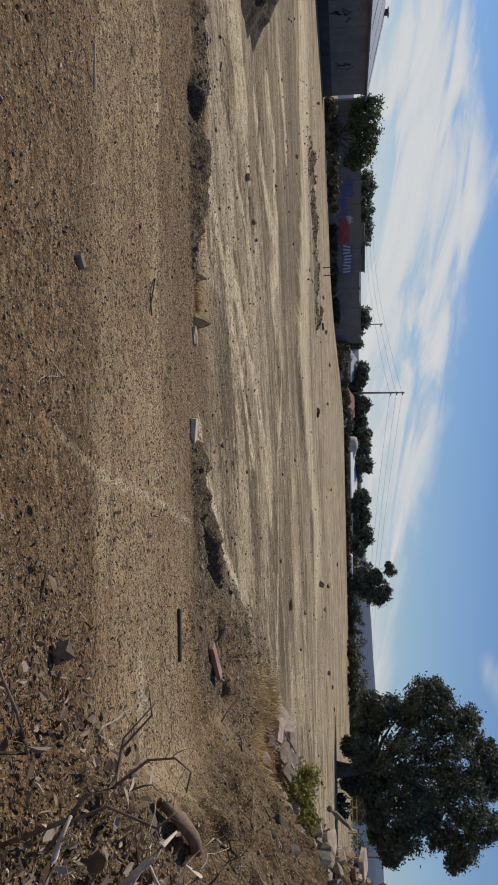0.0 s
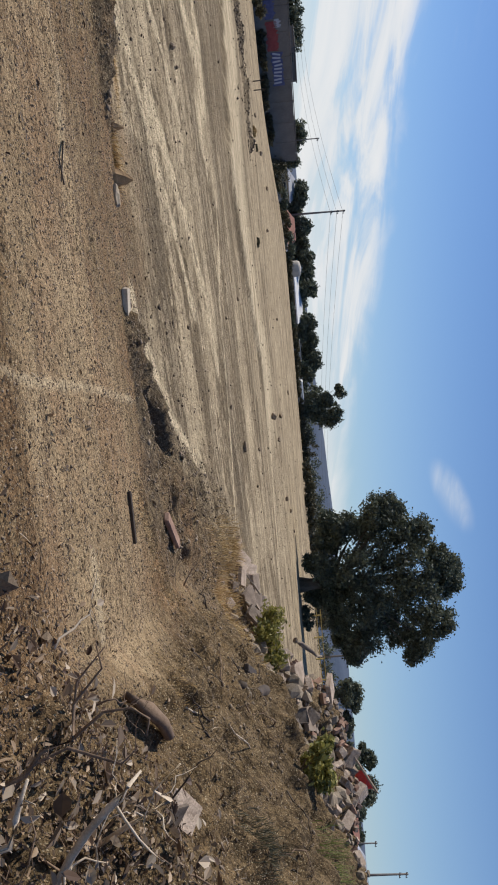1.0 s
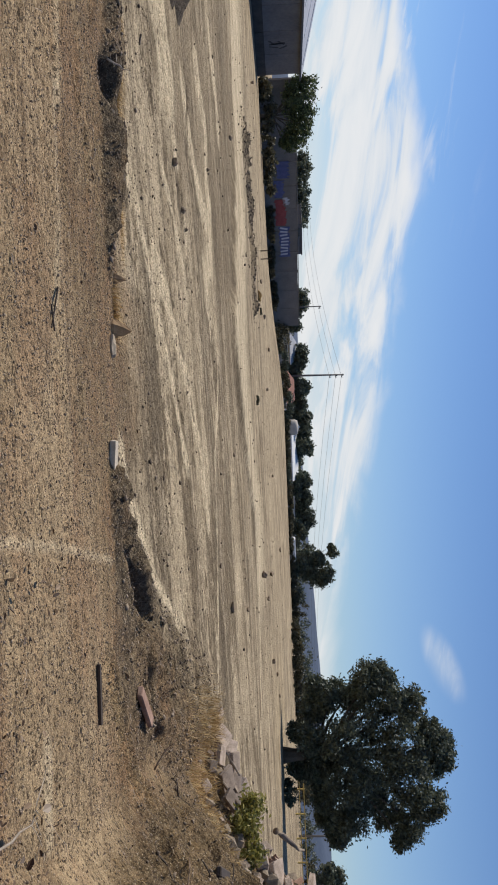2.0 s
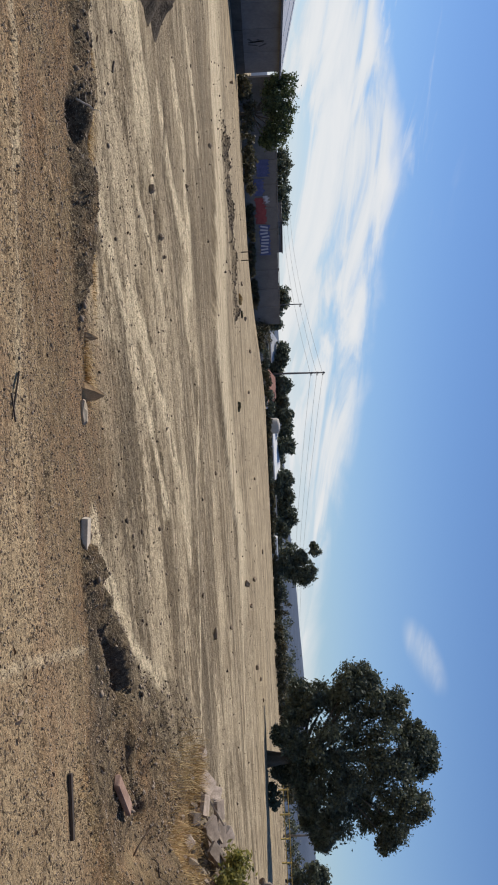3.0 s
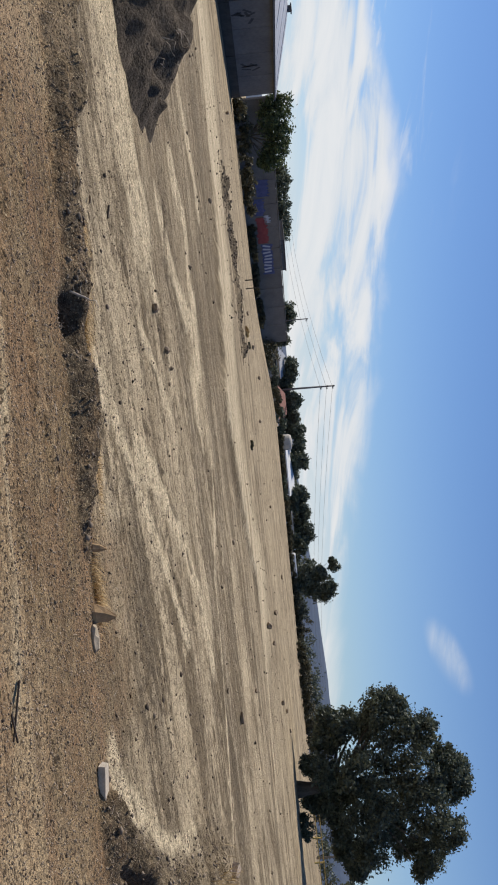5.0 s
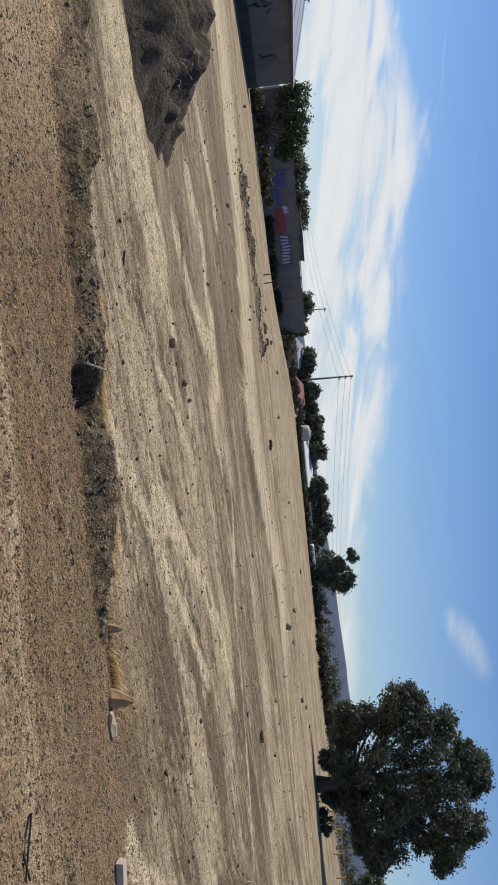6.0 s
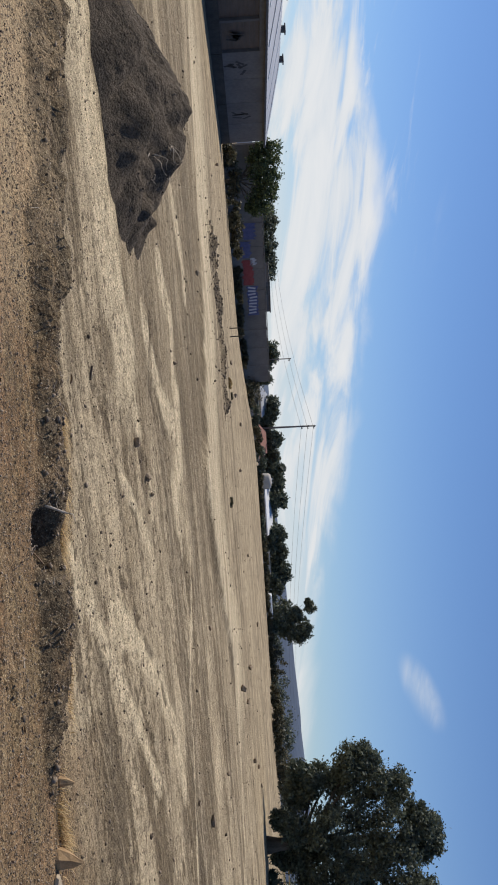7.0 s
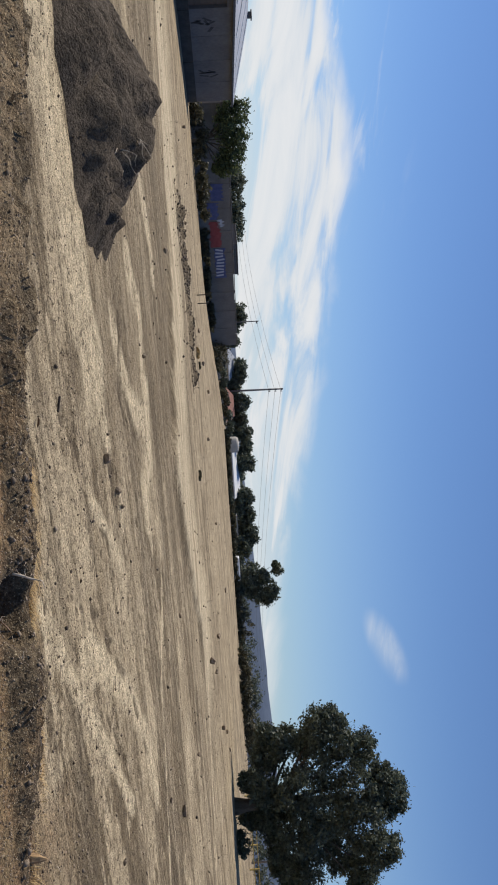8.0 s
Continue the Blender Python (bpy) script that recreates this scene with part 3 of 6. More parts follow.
def tube(points, radii, sides=6):
    """Vertices and faces of a tapered round branch along points."""
    verts, faces = [], []
    pts = [Vector(p) for p in points]
    for k, (p, r) in enumerate(zip(pts, radii)):
        d = (pts[min(k + 1, len(pts) - 1)] - pts[max(k - 1, 0)]).normalized()
        a = d.orthogonal().normalized()
        b = d.cross(a)
        for s in range(sides):
            t = 2 * math.pi * s / sides
            verts.append(tuple(p + r * (a * math.cos(t) + b * math.sin(t))))
        if k:
            o, q = (k - 1) * sides, k * sides
            faces += [(o + s, o + (s + 1) % sides, q + (s + 1) % sides, q + s) for s in range(sides)]
    faces.append(tuple(range(sides - 1, -1, -1)))
    faces.append(tuple(range(len(verts) - sides, len(verts))))
    return verts, faces


def tubes_mesh(name, branches, mat, sides=6):
    verts, faces = [], []
    for points, radii in branches:
        v, f = tube(points, radii, sides)
        o = len(verts)
        verts += v
        faces += [tuple(i + o for i in q) for q in f]
    return mesh_of(name, verts, faces, mat, True)


def wander(rng, a, b, bend, steps=6):
    """A crooked line from a to b."""
    a, b = Vector(a), Vector(b)
    off = Vector((0, 0, 0))
    out = [a]
    for k in range(1, steps):
        off += Vector([rng.uniform(-1, 1) for _ in range(3)]) * bend
        out.append(a.lerp(b, k / steps) + off * math.sin(math.pi * k / steps))
    return out + [b]


def leaf_cards(name, centres, radii, subs, leaves, size, mat, seed, inner=0.45, loose=0.34, squash=0.85, slim=0.5):
    """A crown: clumps, each of many sub-clumps of small leaves that stand at all angles."""
    rng = np.random.default_rng(seed)
    c, r = np.asarray(centres, float), np.asarray(radii, float)
    d = rng.normal(size=(len(c), subs, 3))
    d /= np.linalg.norm(d, axis=2, keepdims=True)
    reach = r[:, None, None] * rng.uniform(inner, 1.0, (len(c), subs, 1))
    sub = c[:, None, :] + d * reach * (1, 1, squash)
    spread = r[:, None, None, None] * loose * rng.uniform(0.6, 1.25, (len(c), subs, 1, 1))
    pos = (sub[:, :, None, :] + rng.normal(size=(len(c), subs, leaves, 3)) * spread * 0.62).reshape(-1, 3)
    n = len(pos)
    a = rng.normal(size=(n, 3)) * (1, 1, 0.8)
    a /= np.linalg.norm(a, axis=1, keepdims=True)
    b = np.cross(a, rng.normal(size=(n, 3)))
    b /= np.linalg.norm(b, axis=1, keepdims=True)
    s = size * rng.uniform(0.55, 1.35, (n, 1))
    quad = np.stack([pos - a * s, pos + b * s * slim, pos + a * s, pos - b * s * slim], 1).reshape(-1, 3)
    me = bpy.data.meshes.new(name)
    me.vertices.add(4 * n), me.loops.add(4 * n), me.polygons.add(n)
    me.vertices.foreach_set("co", quad.astype(np.float32).ravel())
    me.loops.foreach_set("vertex_index", np.arange(4 * n, dtype=np.int32))
    me.polygons.foreach_set("loop_start", np.arange(0, 4 * n, 4, dtype=np.int32))
    me.update(calc_edges=True)
    me.materials.append(mat)
    return me


# ---- ground: one sheet to the horizon ----
def graded(lo, hi, step, far_lo, far_hi, grow=1.09, slow=1.09):
    core = list(np.arange(lo, hi + 1e-6, step))
    up, d = [hi], step
    while up[-1] < far_hi:
        d *= slow if up[-1] < 45 else grow
        up.append(up[-1] + d)
    down, d = [lo], step
    while down[-1] > far_lo:
        d *= grow
        down.append(down[-1] - d)
    return np.array(down[:0:-1] + core + up[1:])


def build_ground():
    xs = graded(-11.5, 9.5, 0.045, -3500, 3500, 1.075, 1.075)
    ys = graded(3.0, 19.0, 0.05, -600, 4200, 1.07, 1.012)
    X, Y = np.meshgrid(xs, ys)
    Z = height(X, Y)
    nx, ny = len(xs), len(ys)
    co = np.stack([X, Y, Z], -1).reshape(-1, 3).astype(np.float32)
    i = np.arange(nx * ny).reshape(ny, nx)
    quad = np.stack([i[:-1, :-1], i[:-1, 1:], i[1:, 1:], i[1:, :-1]], -1).reshape(-1, 4).astype(np.int32)
    me = bpy.data.meshes.new("ground")
    me.vertices.add(len(co)), me.loops.add(quad.size), me.polygons.add(len(quad))
    me.vertices.foreach_set("co", co.ravel())
    me.loops.foreach_set("vertex_index", quad.ravel())
    me.polygons.foreach_set("loop_start", np.arange(0, quad.size, 4, dtype=np.int32))
    me.update(calc_edges=True)
    x, y = X.ravel(), Y.ravel()
    ridge, bank = ridge_at(x, y), bank_at(x, y)
    line = np.interp(x, RIDGE_X, RIDGE_Y)
    ragged = fbm(x * 0.9, y * 0.9, 4, 71)
    beyond = y - np.interp(x, STEP_X, STEP_Y)
    row = ease(near_line(x, y, ROW) + 1.6 * ragged + 0.8 * fbm(x * 3, y * 3, 2, 99), 1.3, 0.5)
    stony = ease(beyond, 0.15, -0.15) * ease(beyond, -8.5, -4.0) * ease(x, -24, -12) * ease(x, 9, 4) * (1 - 0.45 * ease(x, -2.5, 0.5))
    sandy = np.maximum(ease(beyond, 0.0, 0.9) * ease(beyond, 16, 8) * ease(np.abs(x + 2), 12, 6) * 0.85,
                       ease(ragged + 0.9 - np.hypot((x - 0.55) / 0.6, (y - 9.9) / 0.8), 0, 0.35) * 0.8)
    for cx, cy, rx, ry, k in ((-3.1, 12.4, 2.4, 0.8, 0.6), (-1.0, 15.5, 3.0, 1.2, 0.5),
                              (-12, 21.5, 4, 1.2, 0.9), (-7.6, 11.9, 2.6, 0.9, 0.85), (-20, 33, 8, 2, 0.9), (3, 42, 14, 4, 0.5), (0, 75, 60, 22, 0.72)):
        spot = ease(1 + 1.5 * ragged - np.hypot((x - cx) / rx, (y - cy) / ry), 0, 0.4) * k
        sandy = np.maximum(sandy, spot)
    smooth = np.maximum(ease(y + 0.5 * ragged, 4.9, 5.6) * ease(y + 0.4 * ragged, 7.6, 7.0), 0.25 * ease(y, 3, 5))
    smooth = np.maximum(smooth * ease(x, -7, -3), (0.42 + 0.5 * ease(x, -1.2, 0.6)) * ease(y, 4.8, 5.3) * ease(y, 8.6, 7.6))
    clay = np.exp(-(((x + 2.85) / 0.7) ** 2) - ((y - 9.62 + 0.25 * (x + 2.85)) / 0.15) ** 2) + np.exp(-(((x + 1.6) / 0.35) ** 2) - ((y - 9.05) / 0.14) ** 2)
    values = {
        "field": ease(y - line + 0.35 * ragged, -0.1, 0.35 + 2.0 * ease(x, -2.4, -1.6) * ease(x, 0.3, -0.3)),
        "road": ease(y, 9, 8),
        # west ridge and root hollow are darkened here to stand for shade
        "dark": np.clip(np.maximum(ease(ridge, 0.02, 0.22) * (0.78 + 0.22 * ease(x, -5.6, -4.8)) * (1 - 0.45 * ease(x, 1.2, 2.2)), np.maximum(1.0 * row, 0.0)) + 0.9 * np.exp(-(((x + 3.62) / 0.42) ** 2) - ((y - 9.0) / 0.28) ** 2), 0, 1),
        "mound": ease(bank + 0.25 * ragged, 0.03, 0.28),
        "clay": np.clip(clay, 0, 1),
        "sandy": np.clip(sandy, 0, 1),
        "sandy_low": (1 - 0.35 * stony) * (1 - 0.5 * ease(x + 2 * ragged, -3.0, -6.0) * ease(y + 2 * ragged, 13.2, 15) * ease(y, 36, 29)),
        "stony": ease(stony + 0.8 * ragged, 0.25, 0.6) * 0.25,
        "smooth": np.clip(smooth * (1 - 0.55 * ease(x + 0.6 * ragged, 1.7, 2.4) * ease(y, 6.6, 6.0)), 0, 1),
        "pale_track": tracks(x, y, PALE_TRACKS) * (0.9 - 0.42 * ease(y, 9, 8)),
        "fresh": ease(beyond + 0.5 * ragged, -0.05, 0.22) * ease(beyond + 6 * ragged, 13, 6) * ease(x, -30, -20) * ease(x, 12, 4) * (1 - row),
        "pale_road": 0.62 * ease(x + ragged, -4.6, -6.8),
        "tilled": np.clip(np.maximum(ease(y + 0.5 * ragged, 5.3, 4.9), 0.55 * ease(y + 0.4 * ragged, 8.6, 6.8) * ease(x + ragged, -0.8, -2.0)) * ease(x + ragged, -7.0, -5.0), 0, 1),
        "dark_track": 0.7 * tracks(x, y, DARK_TRACKS) * ease(fbm(x * 3, y * 3, 3, 97), -0.12, 0.1),
    }
    for key, v in values.items():
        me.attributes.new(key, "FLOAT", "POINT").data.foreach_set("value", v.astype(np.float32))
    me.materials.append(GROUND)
    me.shade_smooth()
    return thing("ground", "bare dry earth with gravel, sand streaks and wheel tracks", "ground", kind="structure", data=me)


build_ground()


def build_hills():
    rng = random.Random(5)
    verts, faces = [], []
    for k in range(121):
        a = radians(-60 + k)
        r = 1700
        top = 34 + 24 * float(ease(np.array(k), 60, 82)) + 10 * float(fbm(np.array([k * 0.13]), np.array([0.5]), 4, 3)[0]) + rng.uniform(-0.8, 0.8)
        for j, (rr, z) in enumerate(((r, -2.0), (r + 60, top * 0.6), (r + 160, top), (r + 700, top * 0.5))):
            verts.append((rr * math.sin(a), rr * math.cos(a), z))
        if k:
            o = 4 * (k - 1)
            faces += [(o + j, o + 4 + j, o + 5 + j, o + 1 + j) for j in range(3)]
    thing("backdrop", "distant wooded hills behind the field, tinted blue with painted haze", "hills", kind="structure", data=mesh_of("backdrop", verts, faces, HAZED_HILL, True))


build_hills()


# ---- buildings ----
def build_warehouse():
    """Long shed: concrete panels, two shuttered bays, ribbed roof, vents along the ridge. Front wall on local x = 0, facing +x."""
    h, depth, y0, y1, ridge = 4.5, 15.0, 40.0, 88.0, 6.4
    wh = thing("warehouse", "long grey concrete panel warehouse with a ribbed sheet roof", "warehouse", pose(-36, 0, -0.05))
    step = (y1 - y0) / 5
    for k in range(5):
        a, b = y0 + k * step, y0 + (k + 1) * step
        if k == 2:
            for j in range(2):
                p, q = a + j * step / 2, a + (j + 1) * step / 2
                bay = part("shutter", box_mesh("shutter", -0.30, -0.20, p + 0.15, q - 0.15, 0, 3.9, SHUTTER), wh, label="dark brown steel roller shutter")
                for s in range(9):
                    part("slat", box_mesh("slat", -0.20, -0.17, p + 0.2, q - 0.2, 0.2 + s * 0.42, 0.22 + s * 0.42, DARK_METAL), bay)
                part("pier", box_mesh("pier", -0.35, 0.02, p - 0.15, p + 0.15, 0, 3.9, PANEL), wh)
            part("lintel", box_mesh("lintel", -0.35, 0.0, a, b, 3.9, h, PANEL), wh)
        # added strip that makes the lowest part of the wall darker
        part("plinth", box_mesh("plinth", 0.0, 0.05, a + 0.05, b - 0.05, 0, 0.95, BASE_STRIP, 0.01), wh, label="dark strip along the foot of the warehouse wall")
        if k != 2:
            n = 2
            for j in range(n):
                p, q = a + j * step / n, a + (j + 1) * step / n
                part("wall_panel", box_mesh("wall_panel", -0.3, 0, p + 0.02, q - 0.02, 0, h, PANEL, 0.01), wh)
    part("back_wall", box_mesh("back_wall", -depth, -depth + 0.3, y0, y1, 0, h, PANEL), wh)
    for yy in (y0, y1 - 0.3):
        g = mesh_of("gable_wall", [(-depth, yy, 0), (-0.3, yy, 0), (-0.3, yy, h), (-depth / 2, yy, ridge - 0.1), (-depth, yy, h),
                                   (-depth, yy + 0.3, 0), (-0.3, yy + 0.3, 0), (-0.3, yy + 0.3, h), (-depth / 2, yy + 0.3, ridge - 0.1), (-depth, yy + 0.3, h)],
                    [(0, 1, 2, 3, 4), (9, 8, 7, 6, 5), (0, 5, 6, 1), (1, 6, 7, 2), (2, 7, 8, 3), (3, 8, 9, 4), (4, 9, 5, 0)], PANEL)
        part("gable_wall", g, wh)
    for name, xa, xb in (("roof_slope", 0.5, -depth / 2), ("roof_slope", -depth - 0.5, -depth / 2)):
        verts, faces, n = [], [], 120
        za, zb = h - 0.02, ridge
        for k in range(n + 1):
            yy = y0 - 0.3 + (y1 - y0 + 0.6) * k / n
            up = 0.05 if k % 2 else 0.0
            verts += [(xa, yy, za + up), (xb, yy, zb + up), (xa, yy, za + up - 0.1), (xb, yy, zb + up - 0.1)]
            if k:
                o = 4 * (k - 1)
                faces += [(o, o + 4, o + 5, o + 1), (o + 2, o + 3, o + 7, o + 6)]
        roof = part(name, mesh_of(name, verts, faces, SHEET), wh, label="weathered grey ribbed sheet roof")
        if xa > 0:
            for k in range(7):
                yy = 86 - k * 5.9
                p = 0.93
                part("roof_rib", box_mesh("roof_rib", xa * p + xb * (1 - p) - 7.0, xa * p + xb * (1 - p), -0.16, 0.16, 0, 0.05, PALE_METAL), roof,
                     Matrix.Translation((0, yy, za + 0.17)) @ Matrix.Rotation(0.2366, 4, "Y"))
    part("gutter", box_mesh("gutter", 0.4, 0.62, y0 - 0.3, y1 + 0.3, h - 0.18, h, DARK_METAL, 0.02), wh)
    for k in range(8):
        yy = 89 - k * 6.0 - 2.5
        vent = part("roof_vent", box_mesh("roof_vent", -depth / 2 - 0.25, -depth / 2 + 0.25, yy - 0.25, yy + 0.25, ridge, ridge + 0.32, DARK_METAL, 0.03), wh)
        part("vent_cap", box_mesh("vent_cap", -depth / 2 - 0.4, -depth / 2 + 0.4, yy - 0.4, yy + 0.4, ridge + 0.32, ridge + 0.44, DARK_METAL, 0.03), vent)
    for yy, s in ((71.5, 0.9), (81.0, 0.8), (66.5, 0.5)):
        rng = random.Random(int(yy))
        for _ in range(7):
            a, b = rng.uniform(-s, s), rng.uniform(-s, s) * 0.8
            part("paint_scrawl", box_mesh("paint_scrawl", 0.0, 0.006, -0.12, 0.12, -0.45, 0.45, BLACK_PAINT), wh,
                 Matrix.Translation((0.004, yy + a, 2.1 + b)) @ Matrix.Rotation(rng.uniform(-1.2, 1.2), 4, "X"))


build_warehouse()


def build_boundary():
    """The painted wall along the far left: panels between posts."""
    a, b = Vector((-32.3, 105, -0.1)), Vector((-15, 128, 0))
    d = b - a
    base = Matrix.Translation(a) @ Matrix.Rotation(math.atan2(d.y, d.x), 4, "Z")
    wall = thing("boundary_wall", "tall grey concrete wall covered in spray-painted graffiti", "wall", base)
    h = 4.1
    for k in range(-3, 8):
        p = k * 3.6
        part("wall_panel", box_mesh("wall_panel", p + 0.02, p + 3.58, 0, 0.22, 0, h, BOUNDARY, 0.01), wall)
        part("wall_post", box_mesh("wall_post", p - 0.12, p + 0.12, -0.05, 0.3, 0, h + 0.05, BOUNDARY), wall)
    part("coping", box_mesh("coping", -11, 28.8, -0.05, 0.28, h + 0.05, h + 0.15, BOUNDARY, 0.02), wall)

    def spray(x0, x1, z0, z1, mat, seed, label):
        rng = random.Random(seed)
        n = 22
        top = [(x0 + (x1 - x0) * k / n, z1 + rng.uniform(-0.22, 0.18)) for k in range(n + 1)]
        low = [(x0 + (x1 - x0) * k / n, z0 + rng.uniform(-0.15, 0.15)) for k in range(n + 1)]
        verts = [(x, -0.060, z) for x, z in low + top]
        faces = [(k, k + 1, n + 2 + k, n + 1 + k) for k in range(n)]
        return part("graffiti", mesh_of("graffiti", verts, faces, mat), wall, label=label)

    spray(-0.2, 2.3, 1.7, 3.2, BLUE_PAINT, 1, "dark blue spray-painted block")
    spray(2.6, 5.2, 1.25, 2.5, BLUE_PAINT, 2, "dark blue spray-painted block")
    spray(5.5, 9.7, 1.35, 2.7, RED_PAINT, 3, "red spray-painted shape")
    spray(5.2, 6.4, 2.35, 3.1, WHITE_PAINT, 4, "white spray-painted edge")
    spray(9.9, 15.1, 1.75, 3.1, BLUE_PAINT, 6, "blue ground behind white lettering")
    rng = random.Random(8)
    for k in range(9):
        x = 10.2 + k * 0.55
        bar = box_mesh("paint_bar", -0.13, 0.13, -0.008, 0, -0.5, 0.5, WHITE_PAINT)
        part("paint_bar", bar, wall, Matrix.Translation((x, -0.066, 2.42 + rng.uniform(-0.1, 0.1))) @ Matrix.Rotation(rng.uniform(-0.3, 0.3), 4, "Y"), "white unreadable painted letter stroke")
    box = thing("flat_roof_hut", "grey flat-roofed hut behind the painted wall", "hut", base @ Matrix.Translation((11.2, 2.0, 0)))
    part("body", box_mesh("body", 0, 5.4, 0, 4, 0, 4.7, PANEL, 0.02), box)
    part("roof", box_mesh("roof", -0.1, 5.5, -0.1, 4.1, 4.7, 4.85, DARK_METAL, 0.02), box)
    part("window", box_mesh("window", 0.8, 2.2, -0.03, 0.0, 4.15, 4.5, GLASS_DARK), box)


build_boundary()


def gable_house(name, label, m, w, d, h, rise, wall_mat, roof_mat, windows=2):
    house = thing(name, label, "house", m)
    part("wall", box_mesh("wall", -w / 2, w / 2, 0, d, -0.3, h, wall_mat), house)
    o = 0.4
    rv = [(-w / 2 - o, -o, h), (w / 2 + o, -o, h), (w / 2 + o, d + o, h), (-w / 2 - o, d + o, h), (-w / 2 + w * 0.22, d / 2, h + rise), (w / 2 - w * 0.22, d / 2, h + rise)]
    part("roof", mesh_of("roof", rv, [(0, 1, 5, 4), (1, 2, 5), (2, 3, 4, 5), (3, 0, 4), (3, 2, 1, 0)], roof_mat), house)
    part("gutter", box_mesh("gutter", -w / 2 - o, w / 2 + o, -o - 0.1, -o + 0.02, h - 0.12, h + 0.02, PALE_METAL), house)
    for k in range(windows):
        x = -w / 2 + w * (k + 0.5) / windows
        win = part("window", box_mesh("window", x - 0.6, x + 0.6, -0.02, 0.0, h - 1.6, h - 0.5, GLASS_DARK), house)
        part("frame", box_mesh("frame", x - 0.7, x + 0.7, -0.05, -0.02, h - 0.5, h - 0.42, PALE_METAL), win)
        part("sill", box_mesh("sill", x - 0.7, x + 0.7, -0.08, -0.02, h - 1.68, h - 1.6, PALE_METAL), win)
    return house


gable_house("house", "low house with a red tiled roof behind dark shrubs", pose(-6.3, 146, 0.1), 6.4, 8, 1.7, 1.5, PLASTER, TILE)
gable_house("grey_house", "low house with a grey roof beside shrubs", pose(-13.6, 150, 0.8), 5.0, 8, 2.0, 1.2, PLASTER, SHEET, 1)
shed = thing("long_shed", "long low shed with a bright white sheet roof", "shed", pose(5.3, 147, 1.2))
part("wall", box_mesh("wall", -4.2, 4.0, 0, 7, -0.2, 1.25, SHUTTER), shed)
part("roof", mesh_of("roof", [(-4.5, -0.6, 1.25), (4.3, -0.6, 1.25), (4.3, 7.5, 2.35), (-4.5, 7.5, 2.35), (-4.5, -0.6, 1.05), (4.3, -0.6, 1.05), (4.3, 7.5, 2.2), (-4.5, 7.5, 2.2)],
                   [(0, 1, 2, 3), (7, 6, 5, 4), (0, 4, 5, 1), (1, 5, 6, 2), (2, 6, 7, 3), (3, 7, 4, 0)], PALE_METAL), shed, label="white sheet roof")
for k in range(4):
    part("post", box_mesh("post", -4.2 + k * 2.7, -4.05 + k * 2.7, -0.5, -0.35, -0.2, 1.1, PALE_METAL), shed)


def build_tank():
    tank = thing("water_tank", "round cream water tank on a low stand", "tank", pose(0.3, 145, 0.55) @ Matrix.Diagonal((1.35, 1.35, 0.95, 1)))
    v, f = tube([(0, 0, 0.3), (0, 0, 0.4), (0, 0, 2.7), (0, 0, 3.1), (0, 0, 3.25)], [0.95, 1.0, 1.0, 0.85, 0.3], 20)
    part("shell", mesh_of("shell", v, f, PLASTER, True), tank)
    part("stand", box_mesh("stand", -0.9, 0.9, -0.9, 0.9, -0.2, 0.3, PALE_METAL), tank, label="white painted stand")
    v, f = tube([(0, 0, 3.2), (0, 0, 3.32)], [0.3, 0.28], 12)
    part("lid", mesh_of("lid", v, f, PALE_METAL), tank)


build_tank()
van = thing("parked_van", "white parked van beyond the field edge", "van", pose(20.5, 141, 0.95, 0, 0, 8) @ Matrix.Diagonal((0.85, 0.85, 0.85, 1)))
part("body", box_mesh("body", -2.3, 2.3, -0.9, 0.9, 0.35, 1.7, PALE_METAL, 0.18), van)
part("windscreen", box_mesh("windscreen", 1.2, 2.0, -0.93, -0.89, 1.05, 1.55, GLASS_DARK, 0.01), van)
for x in (-1.4, 1.4):
    v, f = tube([(x, -0.95, 0.35), (x, -0.72, 0.35)], [0.35, 0.35], 14)
    wheel = part("wheel", mesh_of("wheel", v, f, DARK_METAL), van, label="black tyre")
    v, f = tube([(x, -0.97, 0.35), (x, -0.95, 0.35)], [0.2, 0.2], 12)
    part("rim", mesh_of("rim", v, f, PALE_METAL), wheel)
white_hut = thing("site_hut", "small white hut among dark shrubs", "hut", pose(14.0, 144, 1.3))
part("body", box_mesh("body", -1.6, 1.6, 0, 2.5, -0.2, 1.1, PALE_METAL, 0.03), white_hut)
part("roof", box_mesh("roof", -1.8, 1.8, -0.2, 2.7, 1.1, 1.22, SHEET, 0.02), white_hut)
gable_house("brick_house", "brick house with a red roof behind the earth bank", pose(72, 100, 1.2, 0, 0, -30), 10, 8, 2.3, 1.4, BRICK, TILE, 3)
gable_house("grey_bungalow", "bungalow with grey roof and white trim", pose(78, 96, 1.2, 0, 0, -30), 8, 8, 2.7, 1.5, PLASTER, SHEET, 3)


